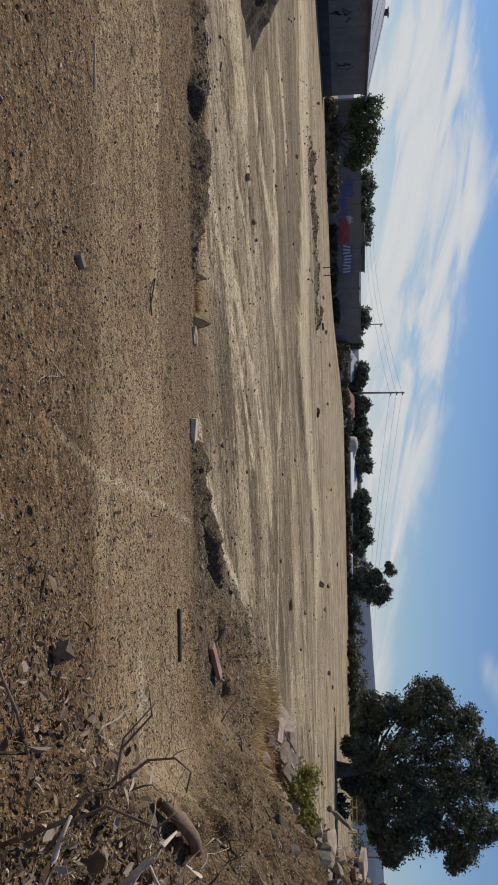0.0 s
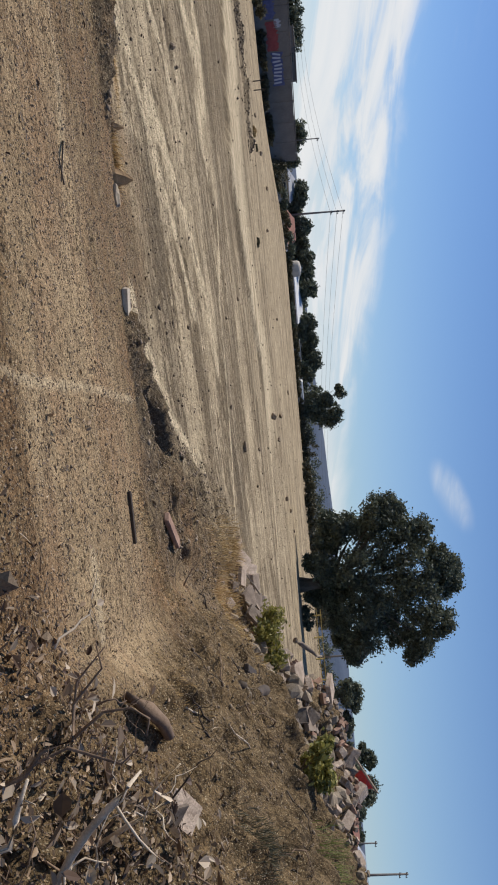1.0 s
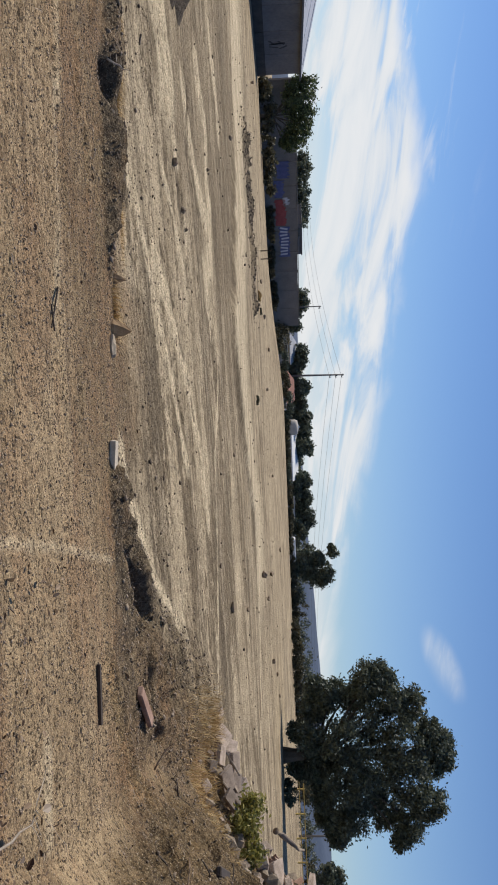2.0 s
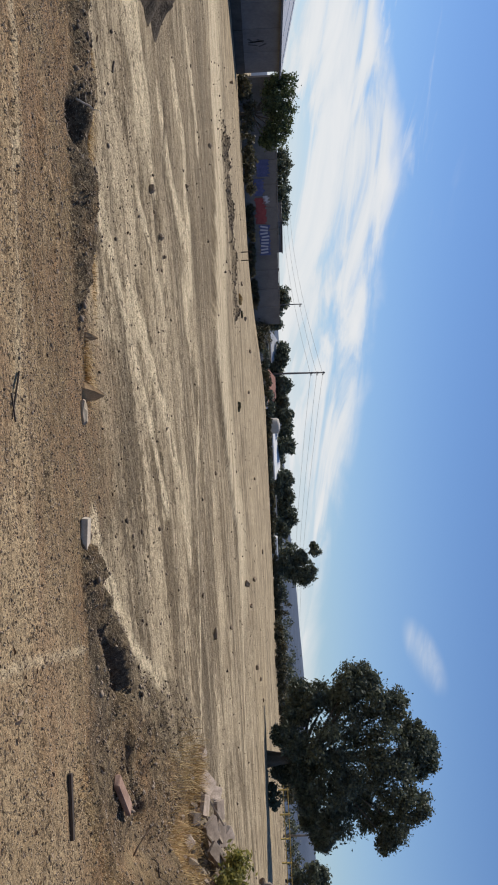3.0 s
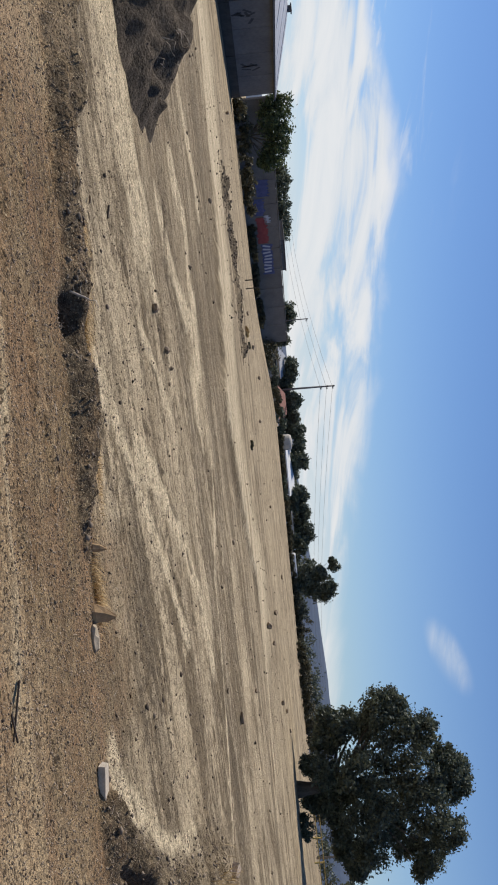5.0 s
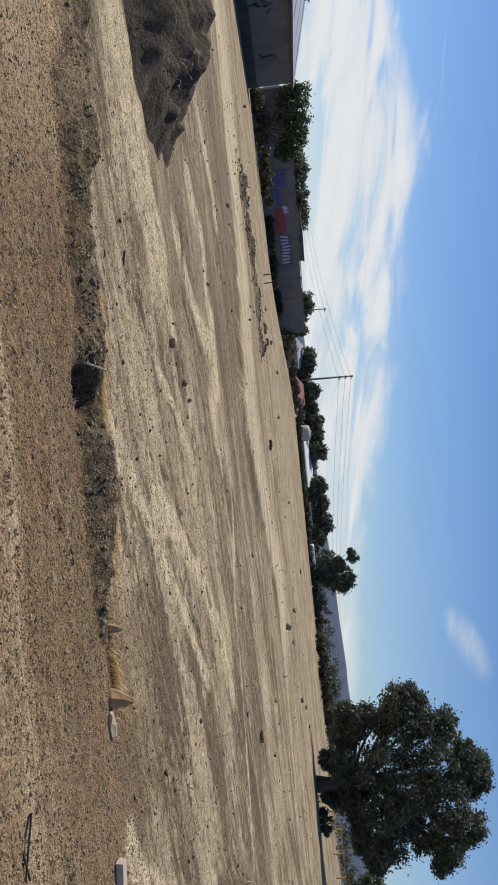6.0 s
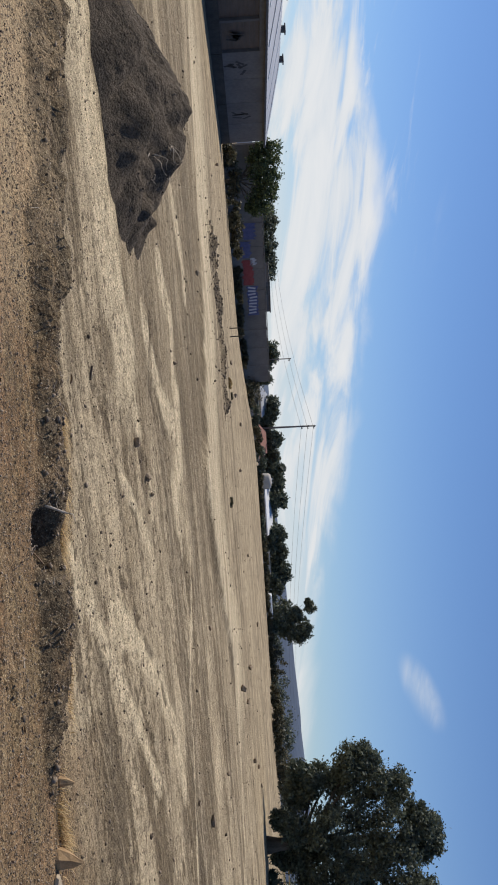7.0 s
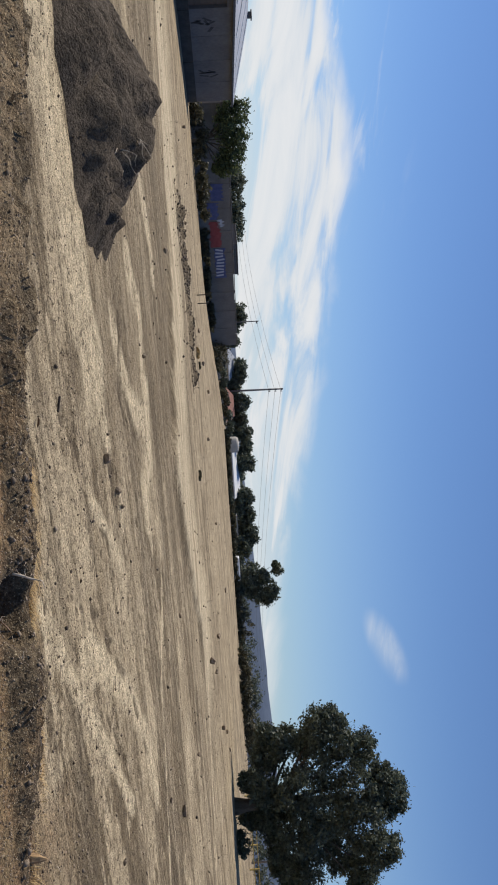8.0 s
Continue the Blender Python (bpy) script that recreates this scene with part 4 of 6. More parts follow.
def build_pole(x, y, z, top, arms, label, lean=0.0, turn=0.0, thick=0.15):
    pole = thing("utility_pole", label, "utility pole", pose(x, y, z, 0, lean, turn), group="utility poles along the road")
    v, f = tube([(0, 0, -0.5), (0, 0, top * 0.5), (0, 0, top)], [thick * 1.2, thick, thick * 0.75], 10)
    part("post", mesh_of("post", v, f, POLE_WOOD, True), pole)
    for k in range(arms):
        za = top - 0.35 - k * 1.05
        arm = part("crossarm", box_mesh("crossarm", -0.75, 0.75, -0.22, -0.12, za - 0.07, za + 0.07, POLE_WOOD, 0.01), pole)
        for s in (-0.65, 0.0, 0.65):
            v, f = tube([(s, -0.17, za + 0.07), (s, -0.17, za + 0.16), (s, -0.17, za + 0.24)], [0.03, 0.06, 0.03], 8)
            part("insulator", mesh_of("insulator", v, f, DARK_METAL), arm)
    return pole


build_pole(-8.9, 152, 0.9, 11.3, 3, "tall grey timber utility pole with three crossarms", 2.6, 70, 0.17)
build_pole(-20.4, 147.0, 0.1, 8.3, 1, "slim grey utility pole beside a tree", 2.0, 80, 0.11)
build_pole(57.4, 118, 1.2, 7.6, 3, "grey timber utility pole beside the large tree", 2.0, 60, 0.14)
build_pole(95.0, 118, 1.2, 11.4, 2, "tall grey utility pole above the earth bank", 2.0, 20, 0.2)
build_pole(90.8, 120, 1.2, 7.0, 1, "slim grey utility pole above the earth bank", 2.0, 20, 0.14)


def build_wire(a, b, sag):
    pts = [Vector(a).lerp(Vector(b), k / 24) - Vector((0, 0, sag * 4 * (k / 24) * (1 - k / 24))) for k in range(25)]
    v, f = tube(pts, [0.022] * 25, 5)
    thing("overhead_wire", "thin dark overhead power line between poles", "wire", group="overhead wires", data=mesh_of("overhead_wire", v, f, DARK_METAL))


for z, dz in ((11.75, 1.3), (10.7, 0.4), (9.6, -0.6)):
    build_wire((-8.5, 152, z), (-72, 270, 10.4 + dz), 1.6)
    build_wire((-8.5, 152, z), (117, 370, 10.2 + dz), 2.2)


# ---- trees ----
def build_tree(name, label, x, y, clumps, trunk_r, mat, subs, leaves, size, seed, group="", z=None, depth=(0.45, 0.34)):
    """clumps: rows of across, up, radius and an offset in depth. Limbs run from the trunk to every clump."""
    rng = random.Random(seed)
    z = at_ground(x, y) if z is None else z
    tree = thing(name, label, "tree", pose(x, y, z - 0.1), group)
    top = max(c[1] for c in clumps)
    fork = top * 0.30
    trunk = wander(rng, (0, 0, 0), (0, 0, fork), 0.04 * top / 6, 4)
    rad = [trunk_r * k for k in (1.45, 1.05, 0.95, 0.9, 0.85)]
    stem = part("trunk", tubes_mesh("trunk", [(trunk, rad)], BARK, 10), tree)
    for across, up, r, deep in clumps[:14]:
        end = Vector((across, deep, up))
        start = trunk[-1].lerp(trunk[2], rng.random() * 0.6)
        mid = wander(rng, start, start.lerp(end, 0.85), 0.05 * top / 6, 4)
        part("limb", tubes_mesh("limb", [(mid, [trunk_r * k for k in (0.5, 0.38, 0.28, 0.18, 0.08)])], BARK, 6), stem)
    part("crown", leaf_cards("crown", [(c[0], c[3], c[1]) for c in clumps], [c[2] for c in clumps], subs, leaves, size, mat, seed, *depth), tree)
    return tree


# the large gum tree: clumps as height, place across and size in steps of 2.6 cm
GUM = ((400, 470, 60), (440, 462, 52), (330, 530, 60), (268, 520, 42), (470, 520, 66), (540, 570, 62), (600, 630, 52), (632, 690, 46),
       (646, 748, 44), (600, 770, 66), (580, 850, 58), (530, 940, 54), (498, 985, 40), (450, 930, 64), (400, 850, 80), (330, 895, 66),
       (296, 975, 50), (285, 1015, 36), (226, 490, 34), (222, 560, 52), (205, 640, 52), (300, 640, 80), (400, 600, 86), (500, 660, 86),
       (520, 770, 86), (420, 720, 95), (320, 760, 84), (225, 745, 62), (250, 850, 52), (245, 950, 38), (165, 640, 38), (160, 770, 36))
rng = random.Random(11)
U = 0.0257
gum_clumps = [((c - 715) * U, (h - 107) * U, r * U, rng.uniform(-3.2, 3.2) * (1 - abs(c - 730) / 420)) for h, c, r in GUM]
build_tree("gum_tree", "large dark green spreading gum tree with a thick trunk", 28.3, 73.5, gum_clumps, 0.52, GUM_LEAF, 40, 84, 0.155, 12, depth=(0.58, 0.29))
base_shrub = thing("shrub", "low dark shrub at the foot of the gum tree", "shrub", pose(31.4, 73, at_ground(31.4, 73)), "shrubs along the field")
part("foliage", leaf_cards("foliage", [(0, 0, 0.5), (-0.7, 0.2, 0.35), (0.8, 0.3, 0.4)], [0.7, 0.5, 0.5], 18, 40, 0.12, GUM_LEAF, 4), base_shrub)
part("stem", tubes_mesh("stem", [([(0, 0, -0.1), (0.1, 0, 0.3), (0, 0, 0.6)], [0.05, 0.04, 0.02])], BARK, 5), base_shrub)


def round_clumps(w, h, seed, low=0.25, n=9):
    """An uneven crown of about that width and height."""
    r = random.Random(seed)
    out = []
    for k in range(n):
        t = r.random()
        up = h * (low + (0.92 - low) * (0.15 + 0.85 * t))
        room = math.sin(math.pi * min(1, max(0.12, (up / h - low * 0.6) / (1.12 - low * 0.6)))) * w / 2
        rad = r.uniform(0.16, 0.27) * min(w, h)
        out.append((r.uniform(-1, 1) * max(0.1, room - rad * 0.6), min(up, h - rad * 0.8), rad, r.uniform(-1, 1) * room * 0.6))
    return out


FAR_TREES = ((-43.5, 146, 9.0, 7.6, 1), (-37.0, 147, 7.4, 6.8, 2), (-30.6, 148, 5.0, 4.4, 3), (-22.6, 149, 5.9, 6.2, 4), (-18.4, 149, 4.6, 4.9, 5),
             (-12.6, 153, 5.0, 5.9, 6), (-8.6, 154, 5.6, 5.6, 7), (-5.8, 155, 5.0, 6.2, 8), (-1.0, 153, 5.6, 6.6, 9), (3.6, 154, 5.6, 6.3, 10),
             (11.6, 151, 6.4, 5.8, 11), (17.2, 150, 6.2, 6.0, 12), (7.6, 158, 5.2, 4.3, 13))
for x, y, wide, tall, seed in FAR_TREES:
    z = at_ground(x, y)
    build_tree("tree", "dark round-headed tree behind the far edge of the field", x, y, round_clumps(wide * 1.2, tall - z, seed, 0.14, 13), 0.2, FAR_LEAF, 18, 40, 0.27, seed, "trees beyond the field")
build_tree("lopsided_tree", "dark dense tree with a lone tuft of crown above", 23.6, 143,
           [(0, 3.2, 2.0, 0), (1.8, 3.4, 1.9, 0.4), (-2.0, 3.0, 1.6, -0.3), (0.6, 5.0, 1.9, 0.3), (2.2, 5.2, 1.5, 0), (-1.3, 4.8, 1.5, 0), (1.5, 6.4, 1.2, 0),
            (-2.2, 7.4, 1.0, 0), (-3.0, 7.0, 0.6, 0.2), (0.2, 1.8, 1.8, 0)], 0.25, FAR_LEAF, 20, 44, 0.27, 31)
build_tree("yard_tree", "leafy tree in the yard beside the warehouse", -34.6, 95.5,
           [(-2.9, 5.6, 1.1, 0), (-1.6, 5.0, 1.2, 0), (-0.2, 5.1, 1.2, 0.3), (1.2, 5.0, 1.2, 0), (2.5, 4.5, 1.1, -0.3), (-3.6, 4.6, 1.0, 0.2), (0.6, 3.9, 1.3, 0.5), (-0.9, 3.8, 1.3, -0.4),
            (2.2, 3.3, 0.9, 0.3), (3.3, 3.4, 0.8, 0), (-2.6, 3.6, 0.9, 0), (3.0, 2.5, 0.5, 0.1)], 0.2, YARD_LEAF, 20, 44, 0.17, 41)
for x, y, wide, tall, seed in ((57, 135, 7, 5, 51), (66, 122, 6.5, 6.2, 52), (70, 120, 4.5, 4.6, 53), (75.8, 119, 5.6, 7.8, 54), (80.4, 119, 6.2, 7.9, 55), (86, 121, 6, 5.4, 56), (92, 124, 7, 5, 57), (101, 112, 7, 5.6, 58)):
    build_tree("tree", "dark bushy tree beyond the earth bank", x, y, round_clumps(wide, tall, seed, 0.16, 10), 0.2, FAR_LEAF, 18, 40, 0.27, seed, "trees beyond the bank", 1.2)


def build_shrub(x, y, wide, tall, mat, seed, label, size=0.16, group="shrubs along the field", z=None, subs=12, leaves=26):
    z = at_ground(x, y) if z is None else z
    r = random.Random(seed)
    s = thing("shrub", label, "shrub", pose(x, y, z - 0.05), group)
    n = max(3, int(wide / tall * 2.2))
    cs = [(wide * (k / (n - 1) - 0.5) * 0.85, r.uniform(-0.4, 0.4), tall * r.uniform(0.3, 0.62)) for k in range(n)]
    part("foliage", leaf_cards("foliage", cs, [tall * r.uniform(0.36, 0.5) for _ in cs], subs, leaves, size, mat, seed), s)
    br = [(wander(r, (c[0] * 0.4, 0, -0.1), c, 0.05, 4), [0.04, 0.035, 0.03, 0.02, 0.01]) for c in cs[:4]]
    for b in br:
        part("stem", tubes_mesh("stem", [b], BARK, 5), s)
    return s


rng = random.Random(77)
x = -17.0
while x < 50:
    wide = rng.uniform(3.0, 5.5)
    tall = rng.uniform(0.6, 1.1) if -4 < x < 19 else rng.uniform(0.9, 1.8) + (1.1 if 27 < x < 44 and rng.random() < 0.5 else 0)
    build_shrub(x + wide / 2, 139 + rng.uniform(-1.5, 2.5), wide * 1.15, tall, rng.choice((FAR_LEAF, SHRUB_LEAF, SHRUB_LEAF)), int(x * 10) + 900, "low dark scrubby bush at the far field edge", 0.2)
    x += wide
for x, y, wide, tall in ((29.4, 142, 3, 2.6), (34.6, 141, 3.4, 3.4), (40.2, 141, 4.2, 4.2), (44.5, 140, 5, 3.2), (50, 140, 6, 3.6), (57, 138, 7, 3.2), (43, 128, 6, 2.6), (48, 127, 6, 3.2), (53, 126, 6, 2.4), (61, 124, 7, 3.4), (68, 122, 7, 2.8), (31, 120, 6, 1.8), (36, 122, 6, 2.0), (-26.5, 111, 5, 1.4), (-22.5, 116, 4.6, 1.2), (-18.6, 121, 4, 1.0), (-14.0, 128, 3.5, 2.6), (-30, 101, 5, 1.9), (-35.2, 93.6, 4.5, 2.3), (-32.4, 96.8, 4.5, 2.2), (-37.4, 92.2, 3.5, 1.6)):
    build_shrub(x, y, wide, tall, FAR_LEAF if tall > 3 else SHRUB_LEAF, int(x * 7) + 500, "dense olive bush at the far field edge", 0.2)

x = -21.0
while x < 27:
    wide = rng.uniform(3.4, 5.0)
    build_shrub(x + wide / 2, 156 + rng.uniform(-1, 1), wide * 1.3, rng.uniform(2.2, 3.8), FAR_LEAF, int(x * 10) + 1700, "dense dark bush between the far houses", 0.26)
    x += wide


# ---- heaps and stones ----
def build_heap():
    spine = np.array(((-9.72, 16.2, 0.95, 0.58), (-9.3, 16.1, 0.84, 0.62), (-8.9, 16.0, 0.68, 0.80), (-10.3, 16.5, 0.74, 0.52), (-10.9, 17.2, 0.46, 0.5),
                      (-8.15, 15.7, 0.33, 0.55), (-7.75, 15.4, 0.26, 0.50), (-12.2, 13.0, 0.36, 0.50), (-11.2, 12.85, 0.40, 0.52), (-10.2, 12.9, 0.44, 0.52),
                      (-9.4, 13.2, 0.54, 0.55), (-8.7, 13.6, 0.60, 0.56), (-8.1, 14.1, 0.52, 0.60), (-7.75, 14.6, 0.36, 0.62)))
    xs, ys = np.arange(-14.5, -5.9, 0.045), np.arange(11.2, 21.2, 0.045)
    X, Y = np.meshgrid(xs, ys)
    Z = np.full(X.shape, -0.3)
    warp = 0.35 * fbm(X * 1.1, Y * 1.1, 3, 81)
    for px, py, h, slope in spine:
        ahead = np.where((Y < py) & (py < 15), 1.7, 1.0)
        Z = np.maximum(Z, h - slope * np.hypot(X - px + warp, (Y - py - warp) * ahead))
    Z = Z + ease(Z, 0.0, 0.3) * (0.30 * fbm(X * 1.9, Y * 1.9, 4, 84) + 0.14 * np.abs(fbm(X * 3.2, Y * 3.2, 4, 87)) + 0.09 * fbm(X * 9, Y * 9, 4, 88))
    Z = Z - 0.20 * np.exp(-(((X + 8.40 + 0.3 * (Y - 15.4)) / 0.26) ** 2) - ((Y - 15.4) / 0.6) ** 2)
    G = height(X, Y)
    n = len(xs)
    keep = Z > -0.04
    index = -np.ones(X.size, int)
    ok = keep.ravel()
    use = np.zeros(X.size, bool)
    faces = []
    for j in range(len(ys) - 1):
        for i in range(n - 1):
            a = j * n + i
            if ok[a] or ok[a + 1] or ok[a + n] or ok[a + n + 1]:
                faces.append((a, a + 1, a + n + 1, a + n))
                use[[a, a + 1, a + n, a + n + 1]] = True
    index[use] = np.arange(use.sum())
    top = np.where(keep, G + Z, G - 0.06).ravel()
    verts = np.stack([X.ravel()[use], Y.ravel()[use], top[use]], 1)
    heap = thing("soil_heap", "loose heap of dark crumbly soil with clods and roots", "soil heap")
    part("body", mesh_of("body", verts, [tuple(int(index[k]) for k in f) for f in faces], HEAP, True), heap)
    level = lambda x, y: float(top[min(len(ys) - 1, max(0, int(round((y - 11.2) / 0.045)))) * n + min(n - 1, max(0, int(round((x + 14.5) / 0.045))))])
    r = random.Random(3)
    shapes = [rock_mesh("clod", (1, 0.8, 0.7), CLOD, k, 0.3) for k in range(5)]
    for k in range(190):
        x, y = r.gauss(-9.3, 1.5), r.gauss(14.5, 1.5)
        if not (-14 < x < -6.2 and 11.5 < y < 20):
            continue
        s = r.choice((0.02, 0.025, 0.03, 0.04)) * r.uniform(0.8, 1.3)
        part("clod", r.choice(shapes), heap, pose(x, y, level(x, y) + s * 0.12, r.uniform(0, 360), r.uniform(0, 360), r.uniform(0, 360)) @ Matrix.Scale(s, 4))
    for k in range(9):
        x, y = -8.9 + r.uniform(-0.3, 0.3), 15.8 + r.uniform(-0.4, 0.4)
        z = level(x, y)
        line = wander(r, (x, y, z - 0.02), (x + r.uniform(0.1, 0.5), y - r.uniform(0.0, 0.3), z + r.uniform(-0.1, 0.22)), 0.07, 6)
        part("root", tubes_mesh("root", [(line, [0.008, 0.007, 0.006, 0.005, 0.004, 0.003, 0.002])], PALE_TWIG, 5), heap, label="thin pale root")


build_heap()


def build_stone(name, label, x, y, size, mat, seed, turn=0.0, tilt=0.0, boxy=0.0, sink=0.25, category="stone", group="", z=None, cut=2, rough=0.2):
    me = rock_mesh(name, size, mat, seed, rough, cut, boxy)
    z = at_ground(x, y) if z is None else z
    return thing(name, label, category, pose(x, y, z + size[2] * (0.5 - sink), tilt, tilt * 0.6, turn), group, data=me)


build_stone("concrete_block", "pale broken concrete block lying on the gravel edge", -0.15, 8.50, (0.34, 0.10, 0.07), WASHED_STONE, 4, 4, 8, 0.45, 0.05, "concrete block")
build_stone("stone", "small dark stone beside the pale block", -0.12, 8.64, (0.10, 0.08, 0.08), DARK_STONE, 5)


def pointed_stone(label, x, y, wide, tall, turn, seed):
    """A chipped stone that narrows to an off-centre tip."""
    g = random.Random(seed)
    verts, rings = [], ((0.52, -0.25, 0.0), (0.50, 0.12, 0.02), (0.30, 0.55, 0.10), (0.07, 1.0, 0.22))
    for r, up, lean in rings:
        for k in range(6):
            a = math.pi * k / 3 + g.uniform(-0.2, 0.2)
            q = wide * r * g.uniform(0.8, 1.15)
            verts.append((math.cos(a) * q + lean * wide, math.sin(a) * q * 0.75, tall * (up + g.uniform(-0.05, 0.05))))
    faces = [tuple(range(5, -1, -1)), tuple(range(18, 24))]
    for o in (0, 6, 12):
        faces += [(o + k, o + (k + 1) % 6, o + 6 + (k + 1) % 6, o + 6 + k) for k in range(6)]
    return thing("pointed_stone", label, "stone", pose(x, y, at_ground(x, y), 0, 0, turn), data=mesh_of("pointed_stone", verts, faces, TAN_STONE))


pointed_stone("pointed brown stone in dry grass at the gravel edge", -1.34, 8.86, 0.20, 0.17, 15, 6)
pointed_stone("small pointed brown stone at the gravel edge", -1.83, 9.04, 0.12, 0.11, 40, 7)
build_stone("yellow_stone", "pale yellow stone partly buried in gravel", -1.16, 8.78, (0.22, 0.10, 0.07), PALE_STONE, 8, 10, 0, 0, 0.3)
build_stone("stone", "dark angular stone on brown gravelly ground", 1.08, 4.35, (0.16, 0.10, 0.13), DARK_STONE, 9, 30, 10, 0, 0.1, cut=1, rough=0.3)
build_stone("stone", "dark angular stone on brown gravelly ground", 1.62, 4.88, (0.10, 0.08, 0.08), DARK_STONE, 10, 60, 0, 0, 0.15, cut=1, rough=0.3)
build_stone("wood_chunk", "small weathered wood chunk on gravelly ground", -1.12, 4.90, (0.15, 0.05, 0.05), OLD_WOOD, 11, 60, 6, 1, 0.1, "wood")
FIELD_ROCKS = ((-4.45, 13.95, 0.26, 0.20), (-4.2, 14.3, 0.12, 0.08), (-3.95, 14.9, 0.30, 0.16), (-3.7, 15.2, 0.16, 0.1), (-3.45, 15.0, 0.12, 0.08), (4.3, 22.6, 0.5, 0.22),
               (7.65, 45.9, 0.9, 0.5), (10.1, 60, 1.0, 0.5), (10.4, 53, 0.6, 0.4), (2.75, 19.8, 0.25, 0.12), (15.9, 58.5, 0.7, 0.45), (-8.9, 68, 0.8, 0.4), (-6.9, 75, 0.9, 0.4),
               (-3.1, 67, 0.6, 0.4), (-24.5, 61, 0.5, 0.5), (-11, 64, 0.7, 0.35), (6.0, 30, 0.35, 0.2), (-6.2, 20.2, 0.2, 0.14), (0.5, 26, 0.3, 0.15), (-10.2, 30, 0.4, 0.25),
               (12, 84, 0.9, 0.4), (4, 72, 0.6, 0.3), (-16, 52, 0.5, 0.3), (19, 66, 0.6, 0.35), (22, 70, 0.7, 0.3))
for k, (x, y, wide, tall) in enumerate(FIELD_ROCKS):
    wide, tall = wide * 0.6, tall * 0.6
    build_stone("rock", "dark rock or clod lying on the sandy field", x, y, (wide, wide * 0.7, tall), DARK_STONE, 60 + k, k * 37, 0, 0, 0.12, "rock", "rocks on the field", cut=1, rough=0.3)


def build_timber(name, label, a, b, wide, thick, mat, lift=0.0):
    a, b = Vector(a), Vector(b)
    d = b - a
    me = box_mesh(name, -d.length / 2, d.length / 2, -wide / 2, wide / 2, -thick / 2, thick / 2, mat, min(wide, thick) * 0.15)
    rng = random.Random(name + str(round(a.x, 2)))
    for v in me.vertices:
        v.co += Vector([rng.uniform(-1, 1) * thick * 0.10 for _ in range(3)])
    m = Matrix.Translation((a + b) / 2 + Vector((0, 0, lift))) @ d.to_track_quat("X", "Z").to_matrix().to_4x4()
    return thing(name, label, "timber", m, data=me)


def on_ground(x, y, up=0.0):
    return (x, y, at_ground(x, y) + up)


build_timber("timber_stick", "dark straight timber stick lying on the road", on_ground(1.50, 7.66, 0.015), on_ground(1.98, 7.62, 0.015), 0.035, 0.03, DARK_WOOD)
build_timber("timber_plank", "brown timber plank half buried in dark gravel", on_ground(2.18, 9.1, 0.03), on_ground(2.62, 9.45, 0.05), 0.12, 0.05, BRICK)
build_timber("timber_plank", "weathered broken board on the earth bank", on_ground(4.4, 9.9, 0.06), on_ground(5.0, 10.9, 0.08), 0.10, 0.06, DARK_WOOD)
build_timber("timber_stick", "thin dark stick lying on the field", on_ground(-5.2, 11.35, 0.01), on_ground(-5.05, 11.28, 0.01), 0.02, 0.02, DARK_WOOD)
build_timber("timber_stick", "white bleached stick on gravelly ground", on_ground(-2.62, 5.33, 0.008), on_ground(-2.30, 5.31, 0.008), 0.012, 0.012, PALE_TWIG)

build_timber("timber_stick", "thin dark stick lying on the dirt road", on_ground(-1.40, 6.90, 0.012), on_ground(-1.10, 6.78, 0.008), 0.012, 0.010, DARK_WOOD)
build_timber("timber_stick", "thin dark stick lying on the dirt road", on_ground(-1.26, 6.76, 0.010), on_ground(-1.08, 6.82, 0.008), 0.010, 0.009, DARK_WOOD)


